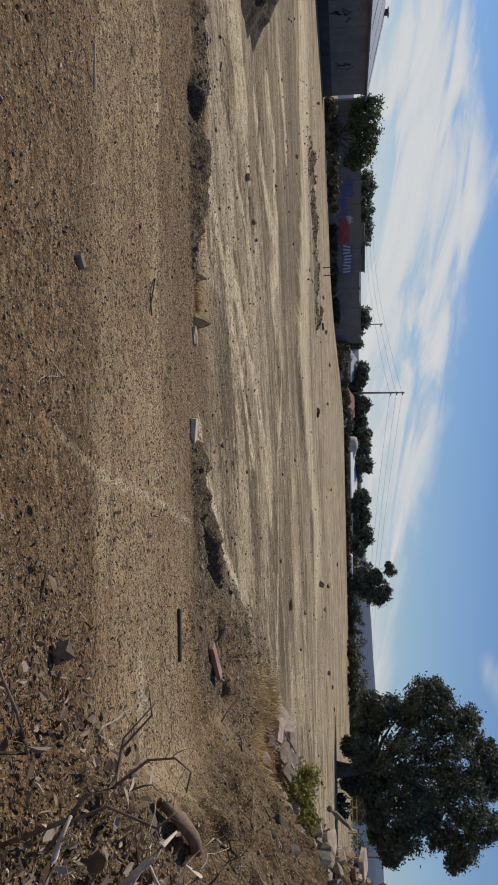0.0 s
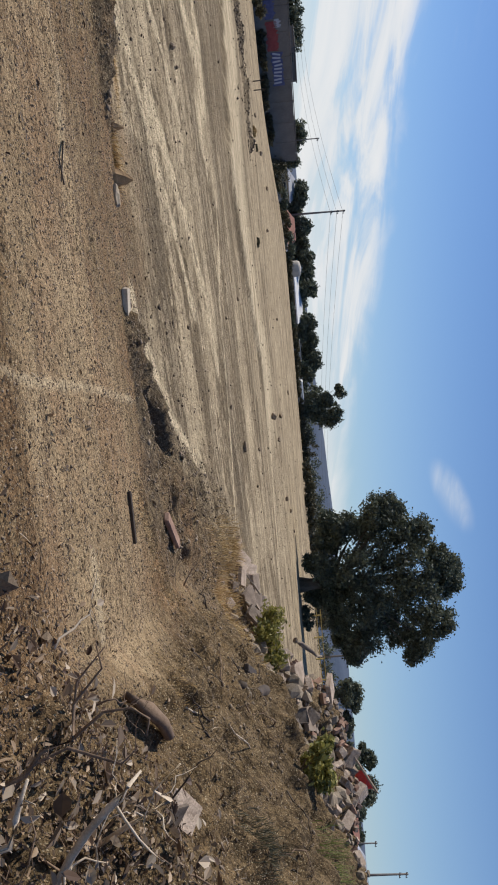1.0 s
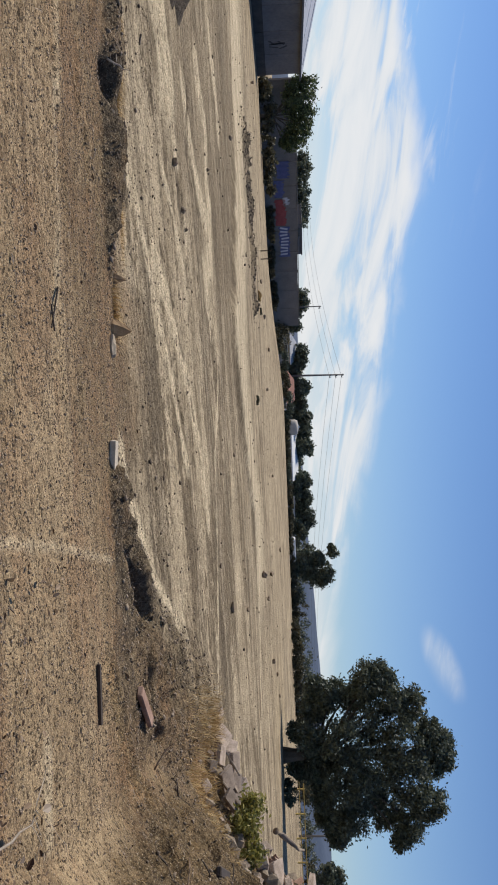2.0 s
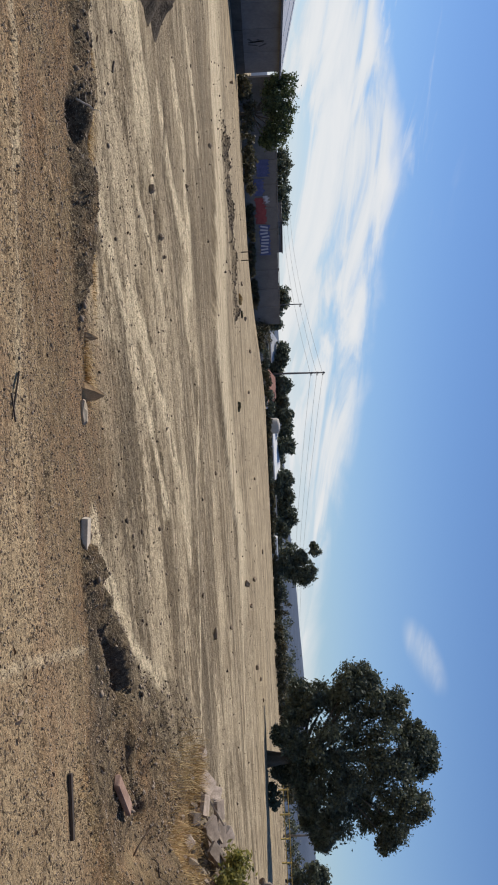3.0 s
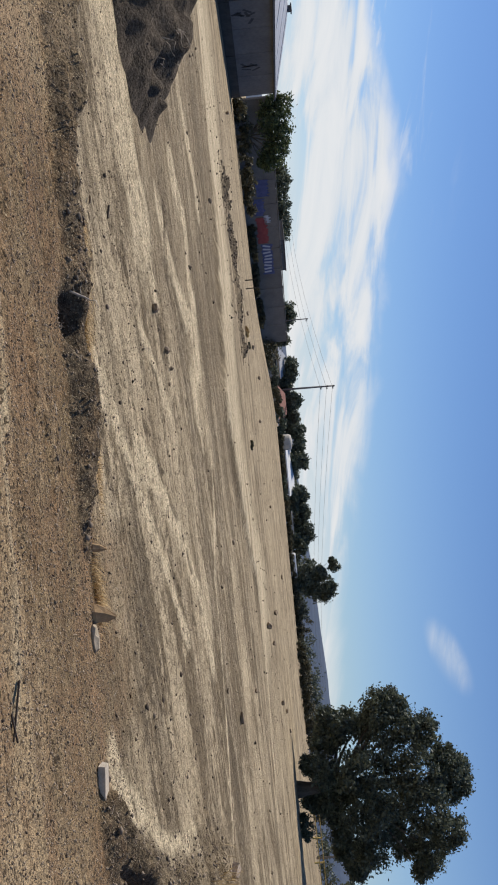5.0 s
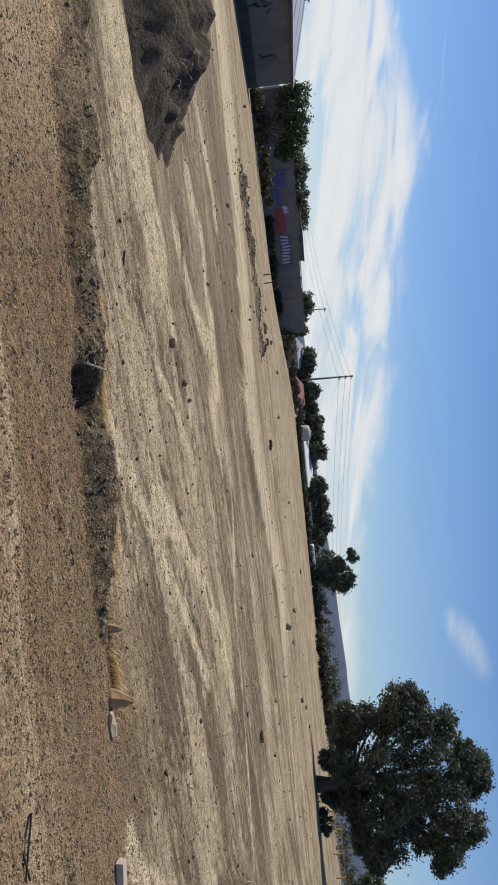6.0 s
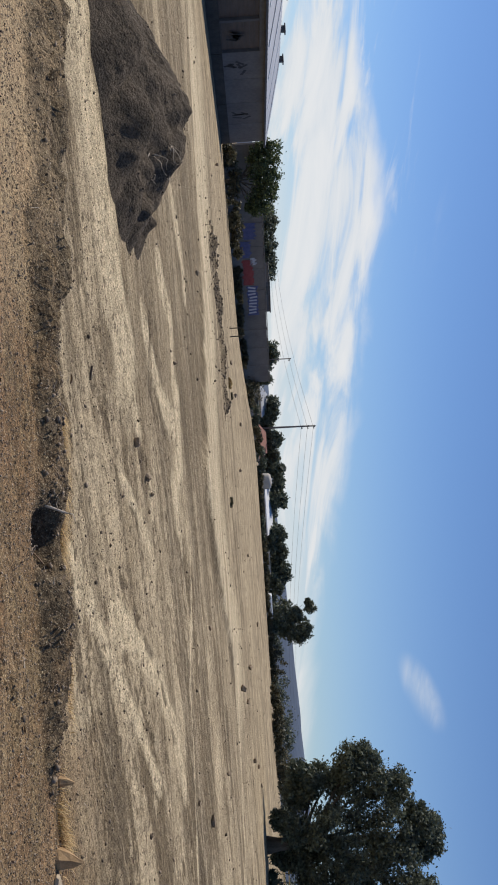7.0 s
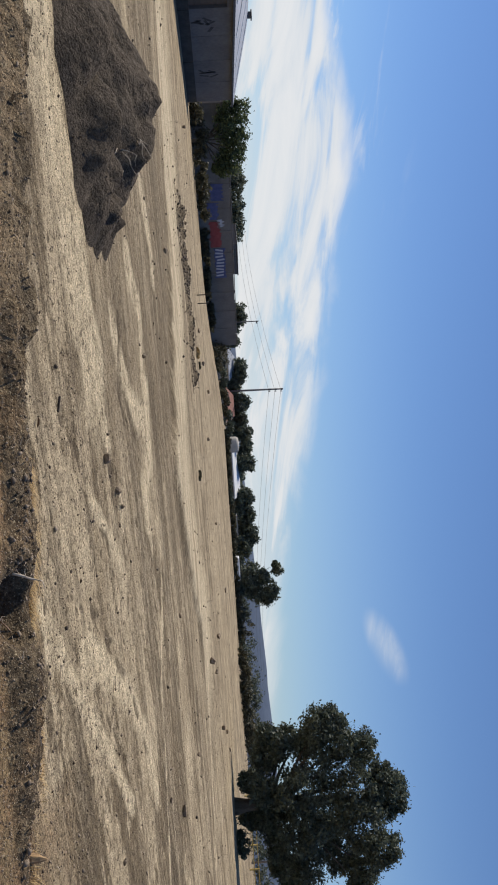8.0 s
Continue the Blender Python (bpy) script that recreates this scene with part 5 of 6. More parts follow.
# ---- rubble along the far end of the bank ----
def build_rubble():
    r = random.Random(21)
    heap = thing("rubble_heap", "heap of broken concrete, bricks and stones on the earth bank", "rubble heap")
    shapes = [rock_mesh("rubble_block", (1, r.uniform(0.6, 0.95), r.uniform(0.4, 0.7)), CONCRETE, 200 + k, 0.3, 1, 1) for k in range(5)]
    shapes += [rock_mesh("rubble_stone", (1, 0.8, 0.65), STONE, 210 + k, 0.3, 1) for k in range(5)]
    bricks = [rock_mesh("brick", (0.24, 0.115, 0.08), BRICK, 230 + k, 0.15, 1, 1) for k in range(2)]
    for k in range(680):
        t = r.random()
        x, y = 5.1 + 4.3 * t + r.gauss(0, 0.32), 15.3 - 2.9 * t + r.gauss(0, 0.75)
        if k % 3 == 0:
            t = r.random()
            x, y = 5.6 + 2.4 * t + r.gauss(0, 0.2), 13.2 - 1.5 * t + r.gauss(0, 0.5)
        s = min(0.42, 0.07 + r.expovariate(12))
        turn = pose(0, 0, 0, r.uniform(-45, 45), r.uniform(-45, 45), r.uniform(0, 360))
        z = at_ground(x, y)
        if k % 6 == 5:
            part("brick", r.choice(bricks), heap, Matrix.Translation((x, y, z + 0.05)) @ turn)
        else:
            me = r.choice(shapes)
            part(me.name.split(".")[0], me, heap, Matrix.Translation((x, y, z + s * 0.20)) @ turn @ Matrix.Scale(s, 4))
    for x, y, z, wide, thick, rx, ry, rz in ((6.45, 13.5, 1.20, 0.62, 0.12, 50, 10, -20), (6.75, 12.7, 1.18, 0.46, 0.10, 62, 5, -35), (7.05, 14.2, 1.45, 0.55, 0.12, 25, 12, 10),
                                            (6.0, 14.6, 0.85, 0.50, 0.10, 40, -10, 30), (5.35, 15.2, 0.5, 0.42, 0.09, 55, 15, -10), (4.95, 15.35, 0.3, 0.46, 0.08, 60, -12, 25), (5.12, 14.9, 0.3, 0.40, 0.09, 35, 20, -30), (5.5, 14.8, 0.4, 0.52, 0.08, 66, 8, 12),
                                            (5.25, 15.65, 0.4, 0.36, 0.09, 28, -24, 50), (5.75, 15.2, 0.5, 0.48, 0.10, 58, 18, -22), (5.62, 14.35, 0.5, 0.40, 0.08, 48, -16, 8), (5.95, 15.5, 0.6, 0.44, 0.09, 70, 6, 35), (7.5, 12.4, 1.55, 0.42, 0.12, 30, -20, 40)):
        part("slab", rock_mesh("slab", (wide, wide * 0.8, thick), CONCRETE, int(x * 100), 0.14, 1, 1), heap, pose(x, y, max(z, at_ground(x, y) + 0.12), rx * 0.4, ry - 14, rz), "pale flat concrete slab")
    for x, y, dx, dy, dz in ((5.0, 15.3, 0.5, -0.3, 0.35), (5.2, 15.0, 0.62, 0.1, 0.30), (5.45, 14.7, 0.35, -0.5, 0.42), (5.6, 15.4, 0.6, -0.2, 0.1), (6.9, 15.0, 0.55, -0.35, 0.55), (7.9, 13.6, 0.7, -0.2, 0.4)):
        a = Vector((x, y, at_ground(x, y) + 0.12))
        b = a + Vector((dx, dy, dz))
        me = box_mesh("board", 0, (b - a).length, -0.05, 0.05, -0.015, 0.015, OLD_WOOD, 0.004)
        part("board", me, heap, Matrix.Translation(a) @ (b - a).to_track_quat("X", "Z").to_matrix().to_4x4(), "splintered grey board")
    log = wander(r, (6.6, 15.3, 1.15), (7.35, 16.1, 1.62), 0.04, 5)
    part("branch", tubes_mesh("branch", [(log, [0.06, 0.05, 0.045, 0.04, 0.03, 0.02])], OLD_WOOD, 7), heap, label="broken grey branch sticking out")
    log = wander(r, (4.35, 9.4, at_ground(4.35, 9.4) + 0.05), (5.35, 11.1, at_ground(5.35, 11.1) + 0.1), 0.05, 6)
    part("log", tubes_mesh("log", [(log, [0.05, 0.06, 0.065, 0.07, 0.07, 0.075, 0.08])], DARK_WOOD, 8), heap, label="dark fallen log")


build_rubble()
z = at_ground(9.2, 14.2)
red = thing("red_cloth", "crumpled red cloth on the rubble", "cloth", pose(9.2, 14.6, z + 0.42, 20, 10, 15), data=rock_mesh("red_cloth", (0.5, 0.12, 0.42), RED_CLOTH, 3, 0.25, 2))
post = thing("leaning_stick", "thin stick standing in the rubble", "stick", data=tubes_mesh("leaning_stick", [([(9.0, 14.6, z - 0.1), (9.2, 14.62, z + 0.4), (9.45, 14.6, z + 0.75)], [0.018, 0.015, 0.012])], OLD_WOOD, 6))
bag = thing("plastic_bag", "crumpled white plastic bag on the rubble", "bag", pose(8.7, 13.6, at_ground(8.7, 13.6) + 0.16, 10, 30, 40), data=rock_mesh("plastic_bag", (0.26, 0.2, 0.2), WHITE_BAG, 8, 0.3, 2))
foil = thing("plastic_bottle_sheet", "crumpled clear plastic sheet on the earth bank", "plastic", pose(3.82, 8.07, at_ground(3.82, 8.07) + 0.05, 25, 20, 30), data=rock_mesh("plastic_bottle_sheet", (0.20, 0.10, 0.07), CONCRETE, 14, 0.35, 2))
white = thing("broken_panel", "pale broken board lying under dry leaves", "board", pose(3.0, 5.15, at_ground(3.0, 5.15) + 0.07, 24, -26, 25), data=rock_mesh("broken_panel", (0.34, 0.26, 0.03), CONCRETE, 17, 0.2, 1, 1))
white = thing("broken_panel", "pale broken board lying under dry leaves", "board", pose(2.75, 4.75, at_ground(2.75, 4.75) + 0.07, 34, -20, 65), data=rock_mesh("broken_panel", (0.26, 0.20, 0.03), CONCRETE, 18, 0.2, 1, 1))
bark = thing("bark_piece", "curled piece of brown bark on the litter", "bark", data=tubes_mesh("bark_piece", [([(2.40, 5.60, at_ground(2.4, 5.6) + 0.05), (2.52, 5.62, at_ground(2.52, 5.62) + 0.09), (2.66, 5.66, at_ground(2.66, 5.66) + 0.09), (2.80, 5.74, at_ground(2.8, 5.74) + 0.03)], [0.035, 0.052, 0.046, 0.04])], TWIG, 9))


# ---- plants ----
def blades(name, roots, lean, tall, wide, mat, seed, spread=0.5):
    """Bent grass blades, each a strip of three faces."""
    r = random.Random(seed)
    verts, faces = [], []
    for x, y, z in roots:
        a = r.uniform(0, 2 * math.pi)
        d = Vector((math.cos(a) * spread + lean[0], math.sin(a) * spread + lean[1], 0))
        h = tall * r.uniform(0.5, 1.25)
        side = Vector((-d.y, d.x, 0)).normalized() * wide * r.uniform(0.6, 1.3)
        o = len(verts)
        for k, f in enumerate((0, 0.4, 0.75, 1.0)):
            p = Vector((x, y, z)) + d * h * f * f + Vector((0, 0, h * (f - 0.35 * f * f)))
            verts += [tuple(p - side * (1 - 0.8 * f)), tuple(p + side * (1 - 0.8 * f))]
            if k:
                faces.append((o + 2 * k - 2, o + 2 * k - 1, o + 2 * k + 1, o + 2 * k))
    return mesh_of(name, verts, faces, mat)


def scatter(n, fx, fy, seed, up=0.0):
    r = random.Random(seed)
    return [on_ground(fx(r), fy(r), up) for _ in range(n)]


def grass_tuft(label, x, y, rx, ry, n, tall, mat, seed, lean=(0, 0), wide=0.004):
    roots = scatter(n, lambda r: x + r.gauss(0, rx), lambda r: y + r.gauss(0, ry), seed, -0.01)
    return thing("grass_tuft", label, "grass", group="grass tufts", kind="stuff", data=blades("grass_tuft", roots, lean, tall, wide, mat, seed))


g = random.Random(5)
roots = []
for _ in range(1100):
    x = g.uniform(-4.7, -3.45)
    roots.append(on_ground(x, 9.70 - 0.26 * (x + 4.4) + g.gauss(0, 0.05), -0.01))
thing("dry_grass", "fringe of golden flattened dry grass along the gravel edge", "grass", kind="stuff", data=blades("dry_grass", roots, (0.9, -0.1), 0.13, 0.004, STRAW, 5))
grass_tuft("golden dry grass beside the pointed stone", -1.52, 9.0, 0.14, 0.05, 300, 0.13, STRAW, 6, (0.6, 0))
grass_tuft("golden dry grass fringe along the gravel edge", -2.75, 9.5, 0.35, 0.05, 420, 0.07, STRAW, 7, (0.5, 0))
for k, (x, y, n, tall) in enumerate(((4.7, 15.2, 380, 0.32), (4.4, 14.5, 260, 0.24), (5.2, 14.2, 260, 0.26), (4.9, 13.1, 300, 0.20), (4.7, 12.0, 220, 0.17), (5.4, 12.6, 300, 0.22), (4.0, 13.6, 170, 0.22), (3.7, 12.6, 160, 0.15), (5.0, 13.7, 200, 0.22))):
    grass_tuft("tuft of golden dry grass at the foot of the rubble", x, y, 0.26, 0.3, n, tall, STRAW, 40 + k, (-0.1, 0), 0.005)
grass_tuft("olive tuft of drying grass on the earth bank", 4.2, 6.4, 0.16, 0.16, 300, 0.22, SHRUB_LEAF, 60)
grass_tuft("pale tuft of dry grass on the earth bank", 3.3, 7.2, 0.2, 0.2, 120, 0.12, STRAW, 61)
build_shrub(-9.0, 57.5, 0.6, 0.28, STRAW, 62, "tuft of yellow dry weed on the sandy field", 0.06, "weeds on the field")
build_shrub(-1.75, 48.2, 0.45, 0.2, SHRUB_LEAF, 63, "tuft of brown dead weed on the sandy field", 0.05, "weeds on the field")
build_shrub(-8.3, 60.5, 0.4, 0.2, SHRUB_LEAF, 65, "tuft of brown dead weed on the sandy field", 0.05, "weeds on the field")
for k, (x, y) in enumerate(((6.2, 7.6), (7.0, 8.4), (6.6, 9.2), (7.6, 9.6), (5.6, 6.6))):
    grass_tuft("scrubby dry weeds on top of the earth bank", x, y, 0.25, 0.25, 200, 0.3, (SHRUB_LEAF, STRAW, GREEN_LEAF)[k % 3], 70 + k)


def leafy_bush(label, x, y, wide, tall, mat, seed, subs=16, leaves=16, size=0.045):
    r = random.Random(seed)
    z = at_ground(x, y)
    b = thing("bush", label, "bush", pose(x, y, z), "weeds on the rubble")
    cs = [(r.uniform(-0.5, 0.5) * wide * 0.7, r.uniform(-0.5, 0.5) * wide * 0.7, tall * r.uniform(0.3, 0.75)) for _ in range(9)]
    part("foliage", leaf_cards("foliage", cs, [tall * 0.28] * 9, subs, leaves, size, mat, seed, 0.3, 0.4, 0.9, 0.42), b)
    part("stem", tubes_mesh("stem", [(wander(r, (0, 0, -0.05), c, 0.03, 4), [0.012, 0.01, 0.008, 0.006, 0.004]) for c in cs], TWIG, 5), b)


leafy_bush("fresh green leafy weed growing in the rubble", 5.65, 13.3, 1.0, 0.62, YELLOW_LEAF, 1)
leafy_bush("yellow-green leafy weed growing in the rubble", 5.75, 9.75, 0.75, 0.46, YELLOW_LEAF, 2)
leafy_bush("yellow-green leafy weed growing in the rubble", 6.15, 10.2, 0.55, 0.40, YELLOW_LEAF, 3)
leafy_bush("small green weed on top of the earth bank", 7.0, 8.2, 0.6, 0.3, GREEN_LEAF, 4)


def dead_branch(label, line, radii, mat, seed, twigs=4, reach=0.35):
    r = random.Random(seed)
    b = thing("dead_branch", label, "branch", group="dead branches in the litter")
    pts = [Vector(p) for p in line]
    part("stem", tubes_mesh("stem", [(pts, radii)], mat, 8), b)
    for _ in range(twigs):
        k = r.randrange(1, len(pts))
        a = pts[k - 1].lerp(pts[k], r.random())
        e = a + Vector((r.uniform(-1, 1), r.uniform(-0.6, 0.6), r.uniform(-0.4, 0.7))) * reach
        e.z = max(e.z, at_ground(e.x, e.y) + 0.01)
        w = max(0.002, radii[k] * 0.5)
        part("twig", tubes_mesh("twig", [(wander(r, a, e, 0.03, 5), [w, w * 0.85, w * 0.7, w * 0.6, w * 0.45, w * 0.3])], mat, 5), b)


dead_branch("thick bleached branch curving up out of the litter", ((2.25, 3.42, 0.22), (2.07, 3.4, 0.44), (1.95, 3.4, 0.51), (1.82, 3.4, 0.61), (1.70, 3.4, 0.73), (1.64, 3.41, 0.79), (1.60, 3.45, 0.84)),
            (0.019, 0.019, 0.018, 0.017, 0.015, 0.010, 0.005), PALE_TWIG, 1, 5, 0.3)
dead_branch("thin dark forked twig rising from the litter", ((1.62, 3.3, 0.12), (1.50, 3.3, 0.42), (1.40, 3.3, 0.50), (1.36, 3.3, 0.63), (1.21, 3.3, 0.65), (1.07, 3.3, 0.78), (0.97, 3.3, 0.77)),
            (0.011, 0.010, 0.009, 0.007, 0.006, 0.004, 0.003), TWIG, 2, 3, 0.2)
dead_branch("thin dark twig arching over the litter", ((1.36, 3.3, 0.62), (1.25, 3.3, 0.76), (1.24, 3.3, 0.87), (1.30, 3.32, 0.93), (1.40, 3.36, 0.90)), (0.007, 0.006, 0.005, 0.005, 0.003), TWIG, 3, 3, 0.18)
dead_branch("dark crooked twig among dead leaves", ((1.85, 3.6, 0.1), (1.75, 3.6, 0.23), (1.64, 3.6, 0.34), (1.57, 3.6, 0.50), (1.66, 3.6, 0.72), (1.59, 3.6, 0.80)), (0.012, 0.011, 0.009, 0.008, 0.006, 0.004), TWIG, 4, 4, 0.3)
dead_branch("dark twig leaning over the litter", ((1.49, 3.62, 0.5), (1.45, 3.6, 0.54), (1.27, 3.6, 0.58), (1.12, 3.6, 0.72)), (0.008, 0.007, 0.005, 0.003), TWIG, 5, 2, 0.15)
dead_branch("dark twig lying beside dead leaves", ((1.16, 3.1, 0.02), (1.16, 3.1, 0.34), (1.0, 3.1, 0.30), (0.88, 3.1, 0.25), (0.80, 3.15, 0.2)), (0.008, 0.008, 0.007, 0.006, 0.004), TWIG, 6, 3, 0.2)
dead_branch("bleached stick standing in the litter", ((1.75, 3.1, 0.1), (1.66, 3.1, 0.40), (1.55, 3.1, 0.44), (1.49, 3.1, 0.46), (1.40, 3.12, 0.5)), (0.016, 0.015, 0.013, 0.010, 0.006), PALE_TWIG, 7, 3, 0.25)
dead_branch("bleached branch lying over dead leaves", ((2.3, 3.9, 0.42), (2.1, 3.8, 0.66), (1.91, 3.7, 0.89), (1.86, 3.7, 0.82), (1.75, 3.72, 0.95)), (0.014, 0.013, 0.011, 0.008, 0.004), PALE_TWIG, 8, 4, 0.35)
r = random.Random(99)
for k in range(16):
    x, y = 1.5 + abs(r.gauss(0, 0.9)), r.uniform(2.6, 5.2)
    z = at_ground(x, y)
    e = (x + r.uniform(-0.6, 0.6), y + r.uniform(-0.5, 0.5), z + r.uniform(0.08, 0.42))
    dead_branch("thin dead branch tangled in dry leaf litter", wander(r, (x, y, z + 0.01), e, 0.06, 6), [0.009, 0.008, 0.007, 0.006, 0.005, 0.004, 0.002], (TWIG, TWIG, PALE_TWIG, DARK_WOOD)[k % 4], 300 + k, 4, 0.28)
for k in range(22):
    x, y = r.uniform(3.2, 6.2), r.uniform(5.2, 11.0)
    z = at_ground(x, y)
    e = (x + r.uniform(-0.5, 0.5), y + r.uniform(-0.4, 0.4))
    dead_branch("dead root or twig lying on the earth bank", wander(r, (x, y, z + 0.01), (*e, at_ground(*e) + r.uniform(0.02, 0.14)), 0.05, 6), [0.010, 0.009, 0.008, 0.007, 0.006, 0.004, 0.002], (DARK_WOOD, TWIG, PALE_TWIG)[k % 3], 400 + k, 3, 0.2)
for k, (x, y) in enumerate(((-3.9, 9.0), (-3.75, 9.12), (-3.5, 8.85), (-3.6, 9.1))):
    z = at_ground(x, y)
    dead_branch("bleached torn roots in the gravel ridge", wander(r, (x, y, z), (x + r.uniform(-0.25, 0.25), y + 0.1, z + 0.2), 0.04, 5), [0.010, 0.009, 0.008, 0.006, 0.004, 0.002], (PALE_TWIG, TWIG)[k % 2], 340 + k, 4, 0.16)


# ---- loose small stuff ----
def bent_leaves(name, places, size, mat, seed, lift=0.01):
    """Curled dead leaves lying about: two faces each, folded along the middle."""
    g = np.random.default_rng(seed)
    p = np.asarray(places, float)
    n = len(p)
    a = g.normal(size=(n, 3)) * (1, 1, 0.45)
    a /= np.linalg.norm(a, axis=1, keepdims=True)
    up = np.array((0, 0, 1.0)) + g.normal(size=(n, 3)) * 0.55
    b = np.cross(up, a)
    b /= np.linalg.norm(b, axis=1, keepdims=True)
    c = np.cross(a, b)
    s = size * np.exp(g.normal(size=(n, 1)) * 0.45)
    wide = g.uniform(0.28, 0.55, (n, 1))
    curl = g.uniform(0.05, 0.35, (n, 1))
    p = p + np.array((0, 0, 1)) * (lift + s * 0.3)
    side, rise = b * s * wide, c * s * curl
    v = np.stack([p - a * s, p + a * s, p + side - a * s * 0.35 + rise, p + side * 0.85 + a * s * 0.35 + rise,
                  p - side - a * s * 0.35 + rise, p - side * 0.85 + a * s * 0.35 + rise], 1).reshape(-1, 3)
    f = []
    for k in range(0, 6 * n, 6):
        f += [(k, k + 2, k + 3, k + 1), (k + 1, k + 5, k + 4, k)]
    return mesh_of(name, v, f, mat)


def ground_points(n, draw, seed, keep=None):
    g = np.random.default_rng(seed)
    x, y = draw(g, n)
    if keep is not None:
        ok = keep(x, y) > g.random(len(x))
        x, y = x[ok], y[ok]
    return np.stack([x, y, height(x, y)], 1)


def brush(x, y):
    """Thickness of the leaf litter on the near foot of the bank."""
    return np.exp(-(((x - 2.1) / 1.0) ** 2) - ((y - 3.5) / 1.15) ** 2)


litter = ground_points(34000, lambda g, n: (g.uniform(0.2, 4.6, n), g.uniform(2.2, 7.5, n)), 1, lambda x, y: np.clip(brush(x, y) * 1.15 + 0.02, 0, 1))
litter[:, 2] += np.random.default_rng(2).random(len(litter)) ** 2 * 0.22 * brush(litter[:, 0], litter[:, 1])
thing("leaf_litter", "thick litter of dry curled brown leaves", "leaf litter", kind="stuff", data=bent_leaves("leaf_litter", litter, 0.015, DRY_LEAF, 3))
big = ground_points(5200, lambda g, n: (g.uniform(0.9, 4.4, n), g.uniform(2.4, 5.6, n)), 21, lambda x, y: np.clip(np.exp(-(((x - 2.5) / 0.8) ** 2) - ((y - 3.7) / 0.8) ** 2) * 0.9, 0, 1))
big[:, 2] += np.random.default_rng(22).random(len(big)) ** 1.5 * 0.30
thing("large_leaf_litter", "large pale dry leaves caught in dead branches", "leaf litter", kind="stuff", data=bent_leaves("large_leaf_litter", big, 0.030, PALE_LEAF, 23))
def bits(name, places, long, thick, mat, seed):
    """Short dry sticks lying about, three sides each."""
    g = random.Random(seed)
    verts, faces = [], []
    for x, y, z in places:
        a, h = g.uniform(0, 2 * math.pi), long * g.uniform(0.3, 1.6)
        d = Vector((math.cos(a), math.sin(a), g.uniform(-0.1, 0.5))) * h / 2
        c = Vector((x, y, z + thick + abs(d.z)))
        v, f = tube([c - d, c + Vector((g.uniform(-1, 1), g.uniform(-1, 1), 0.3)) * h * 0.06, c + d], [thick, thick * 0.9, thick * 0.6], 3)
        o = len(verts)
        verts += v
        faces += [tuple(k + o for k in q) for q in f]
    return mesh_of(name, verts, faces, mat)


sticks = ground_points(5200, lambda g, n: (g.uniform(0.4, 5.2, n), g.uniform(2.4, 9.0, n)), 31, lambda x, y: np.clip(brush(x, y) * 0.7 + 0.07 * ease(bank_at(x, y), 0.05, 0.4), 0, 1))
thing("stick_litter", "brown dry sticks and stalks strewn through the litter", "stick litter", kind="stuff", data=bits("stick_litter", sticks, 0.13, 0.0026, TWIG, 32))
sticks = ground_points(2600, lambda g, n: (g.uniform(-7, 5, n), g.uniform(3.0, 10.5, n)), 33, lambda x, y: np.clip(0.35 * ease(y, 5.6, 4.8) + 0.5 * ease(ridge_at(x, y), 0.0, 0.3) + 0.06, 0, 1))
thing("stalk_litter", "short bleached stalks lying on the gravel", "stick litter", kind="stuff", data=bits("stalk_litter", sticks, 0.06, 0.0022, PALE_TWIG, 34))
crumbs = ground_points(9000, lambda g, n: (g.uniform(-6, 6.5, n), g.uniform(2.8, 12, n)), 5,
                       lambda x, y: np.clip(0.75 * ease(y, 5.4, 4.6) + 0.5 * ease(ridge_at(x, y), 0, 0.3) + 0.10 + 0.4 * ease(bank_at(x, y), 0.05, 0.3), 0, 1))
thing("plant_scraps", "scattered small dry plant scraps on the ground", "plant scraps", kind="stuff", data=bent_leaves("plant_scraps", crumbs, 0.011, DRY_LEAF, 6, 0.002))


def pebbles(name, places, size, mat, seed):
    """Small angular stones, eight faces each."""
    g = np.random.default_rng(seed)
    p = np.asarray(places, float)
    n = len(p)
    s = size * np.exp(np.clip(g.normal(size=(n, 1, 1)) * 0.45, -1, 0.85))
    base = np.array(((1, 0, 0), (0, 1, 0), (-1, 0, 0), (0, -1, 0), (0, 0, 0.75), (0, 0, -0.75)), float)
    v = base[None] + g.normal(size=(n, 6, 3)) * 0.24
    t = g.uniform(0, 2 * np.pi, n)
    c, q = np.cos(t)[:, None], np.sin(t)[:, None]
    v = np.stack([v[..., 0] * c - v[..., 1] * q, v[..., 0] * q + v[..., 1] * c, v[..., 2]], -1) * s
    v = (v + p[:, None, :] + s * (0, 0, 0.35)).reshape(-1, 3)
    tri = np.array(((0, 1, 4), (1, 2, 4), (2, 3, 4), (3, 0, 4), (1, 0, 5), (2, 1, 5), (3, 2, 5), (0, 3, 5)))
    f = (tri[None] + 6 * np.arange(n)[:, None, None]).reshape(-1, 3).astype(np.int32)
    me = bpy.data.meshes.new(name)
    me.vertices.add(len(v)), me.loops.add(f.size), me.polygons.add(len(f))
    me.vertices.foreach_set("co", v.astype(np.float32).ravel())
    me.loops.foreach_set("vertex_index", f.ravel())
    me.polygons.foreach_set("loop_start", np.arange(0, f.size, 3, dtype=np.int32))
    me.update(calc_edges=True)
    me.materials.append(mat)
    return me


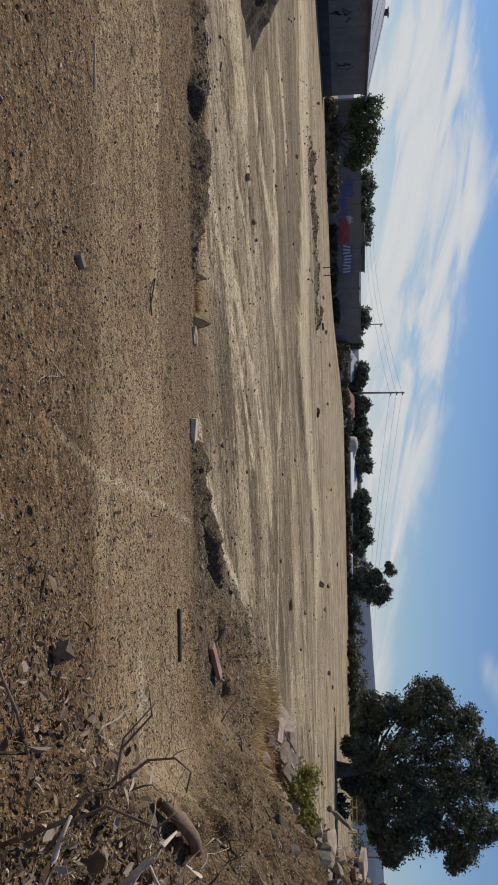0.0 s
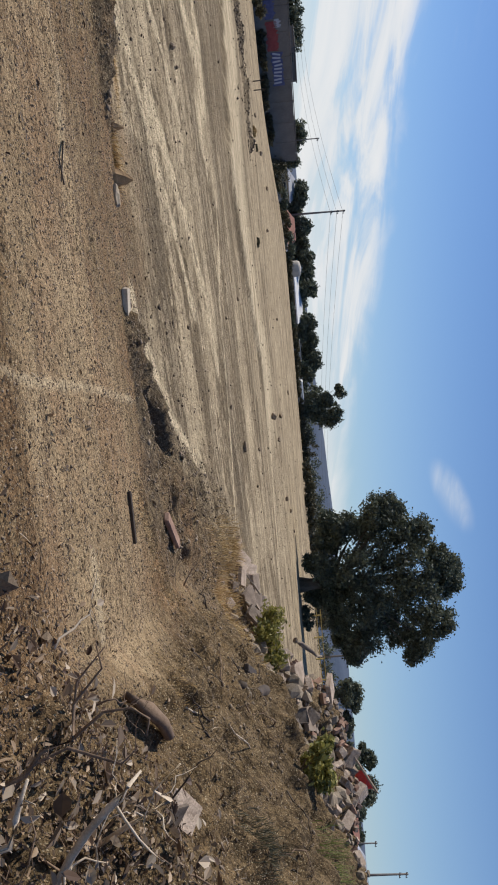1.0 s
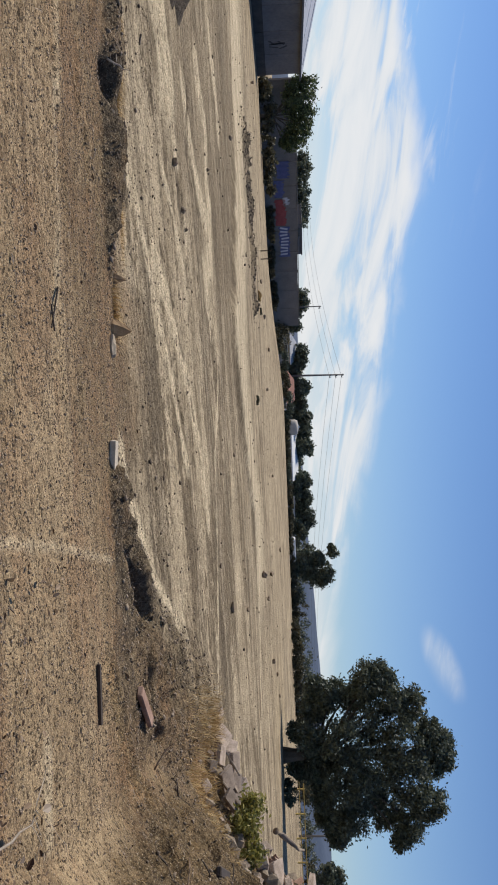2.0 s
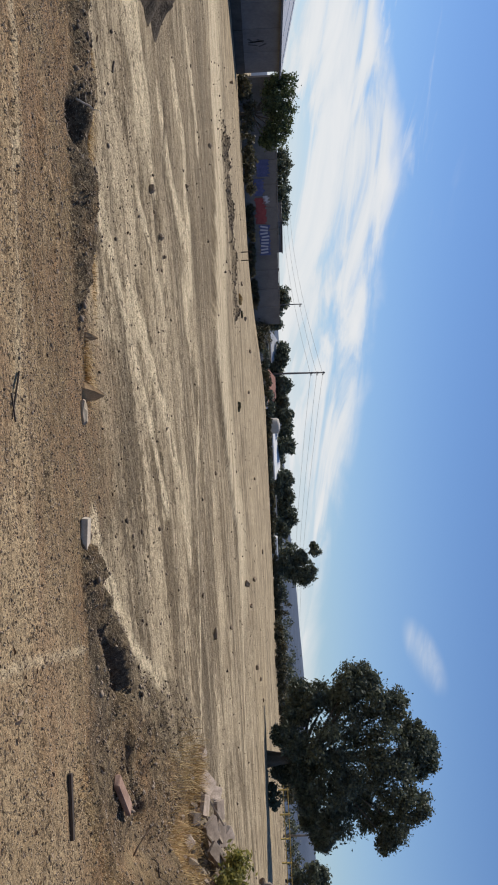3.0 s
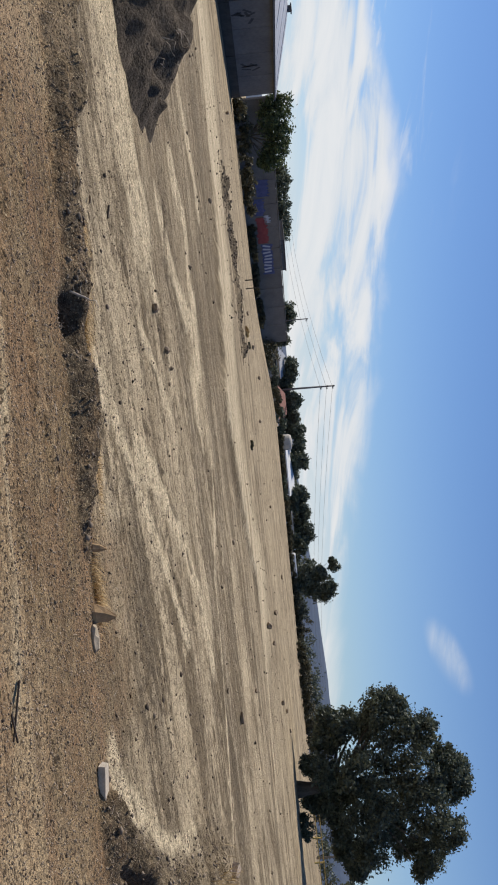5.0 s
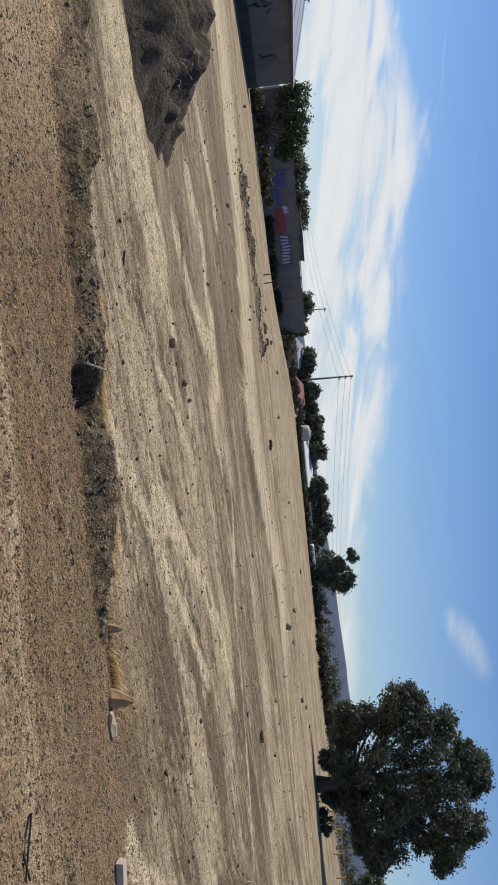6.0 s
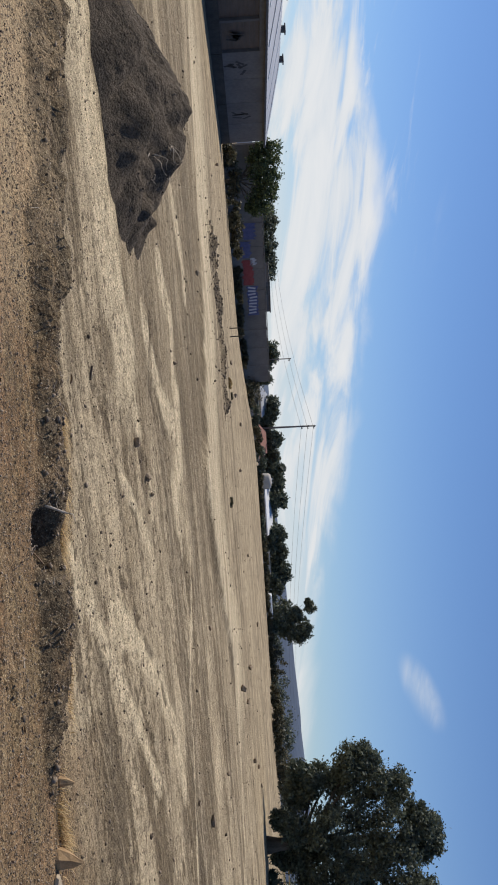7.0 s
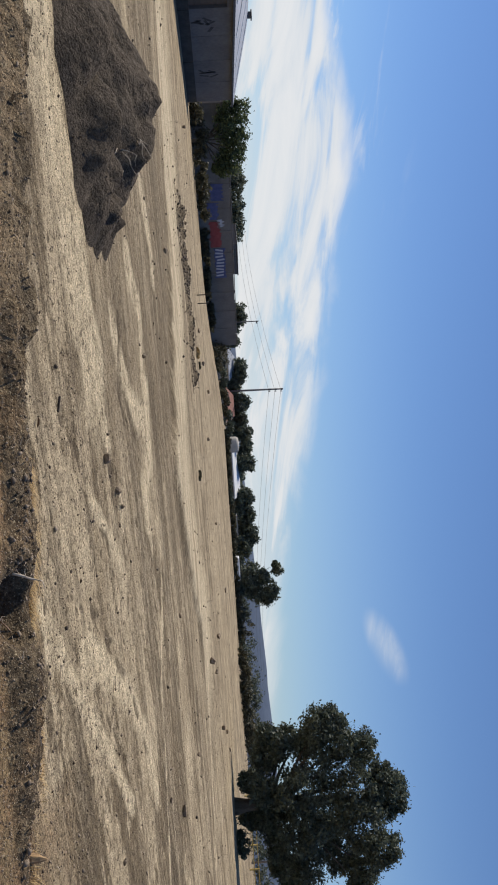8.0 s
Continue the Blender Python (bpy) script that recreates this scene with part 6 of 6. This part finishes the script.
fine = ground_points(34000, lambda g, n: (g.uniform(-9.5, 6.5, n), g.uniform(2.8, 12.5, n)), 8,
                     lambda x, y: np.clip(0.55 * ease(y, 5.6, 4.4) + 0.22 + 0.9 * ease(ridge_at(x, y), 0, 0.3) + 0.5 * ease(y, 7.3, 8.0) * ease(y, 9.5, 8.6) + 0.4 * ease(bank_at(x, y), 0.05, 0.3), 0, 1))
thing("gravel", "loose small stones scattered over the dirt road and ridge", "gravel", kind="stuff", data=pebbles("gravel", fine, 0.006, PEBBLE, 9))
lumps = ground_points(7000, lambda g, n: (g.uniform(-4.9, 6, n), g.uniform(8, 16, n)), 12, lambda x, y: np.clip(0.9 * ease(ridge_at(x, y), 0.05, 0.4) + 0.06 + 0.5 * ease(bank_at(x, y), 0.05, 0.4), 0, 1))
thing("coarse_gravel", "coarse dark lumps along the gravel ridge", "gravel", kind="stuff", data=pebbles("coarse_gravel", lumps, 0.014, PEBBLE, 13))
far_lumps = ground_points(4200, lambda g, n: (g.uniform(-30, 26, n), 10 + 75 * g.random(n) ** 1.7), 14, lambda x, y: np.clip(0.2 + 1.6 * fbm(x * 0.25, y * 0.5, 3, 91), 0, 1))
thing("field_stones", "small dark stones and clods strewn over the field", "stones", kind="stuff", data=pebbles("field_stones", far_lumps, 0.017, PEBBLE, 15))
row_lumps = ground_points(9000, lambda g, n: (g.uniform(-17, -5, n), g.uniform(40, 51, n)), 16, lambda x, y: 0.75 * ease(near_line(x, y, ROW), 1.6, 0.3) + 0.004)
thing("scraped_clods", "dark clods heaped in a row across the field", "clods", kind="stuff", data=pebbles("scraped_clods", row_lumps, 0.036, DARK_CLOD, 17))
strewn = ground_points(800, lambda g, n: (g.uniform(-26, 24, n), g.uniform(20, 95, n)), 18)
thing("strewn_clods", "small dark clods strewn over the pale far field", "clods", kind="stuff", data=pebbles("strewn_clods", strewn, 0.030, DARK_CLOD, 19))
ridge_lumps = ground_points(1600, lambda g, n: (g.uniform(-9, -5, n), g.uniform(8.8, 11.2, n)), 20, lambda x, y: 0.5 * ease(ridge_at(x, y), 0.05, 0.5))
thing("ridge_clods", "brown clods turned up along the ridge", "clods", kind="stuff", data=pebbles("ridge_clods", ridge_lumps, 0.010, SOIL_LUMP, 21))

road_grit = ground_points(110000, lambda g, n: (g.uniform(-8.5, 4.5, n), g.uniform(3.6, 9.4, n)), 24,
                          lambda x, y: np.clip(0.30 + 0.45 * ease(fbm(x * 0.8, y * 1.6, 3, 93), -0.1, 0.15) + 0.25 * ease(x, 0.5, -1.0) * ease(x, -6.5, -5.0), 0, 1))
thing("road_grit", "loose brown grit covering the dirt road", "gravel", kind="stuff", data=pebbles("road_grit", road_grit, 0.0042, ROAD_GRIT, 25))
bank_crumbs = ground_points(12000, lambda g, n: (g.uniform(1.2, 9.0, n), g.uniform(5.0, 15.0, n)), 26, lambda x, y: np.clip(ease(bank_at(x, y), 0.02, 0.3) * (0.35 + 2.0 * fbm(x * 1.2, y * 1.2, 3, 94)), 0, 1))
thing("bank_clods", "brown crumbs of dry soil over the earth bank", "clods", kind="stuff", data=pebbles("bank_clods", bank_crumbs, 0.010, DARK_CLOD, 27))


# ---- far field furniture ----
def build_post(x, y, tall):
    z = at_ground(x, y)
    p = thing("marker_post", "thin dark marker post standing in the field", "post", pose(x, y, z), "marker posts")
    v, f = tube([(0, 0, -0.2), (0, 0, tall)], [0.045, 0.04], 8)
    part("shaft", mesh_of("shaft", v, f, DARK_WOOD), p)
    part("cap", box_mesh("cap", -0.05, 0.05, -0.05, 0.05, tall, tall + 0.03, DARK_WOOD), p)


build_post(-14.2, 68.5, 0.85)
build_post(-13.55, 68.5, 0.85)


def build_rail(x0, x1, y0, y1, label):
    fence = thing("rail_fence", label, "fence")
    n = 7
    for k in range(n):
        x, y = x0 + (x1 - x0) * k / (n - 1), y0 + (y1 - y0) * k / (n - 1)
        z = at_ground(x, y)
        part("post", box_mesh("post", x - 0.08, x + 0.08, y - 0.08, y + 0.08, z - 0.2, z + 1.25, YELLOW_STEEL), fence)
        if k:
            for up in (0.6, 1.15):
                v, f = tube([(px, py, at_ground(px, py) + up), (x, y, z + up)], [0.05, 0.05], 6)
                part("rail", mesh_of("rail", v, f, YELLOW_STEEL), fence)
        px, py = x, y


build_rail(41.5, 62, 104, 108, "faded yellow rail fence behind the gum tree")
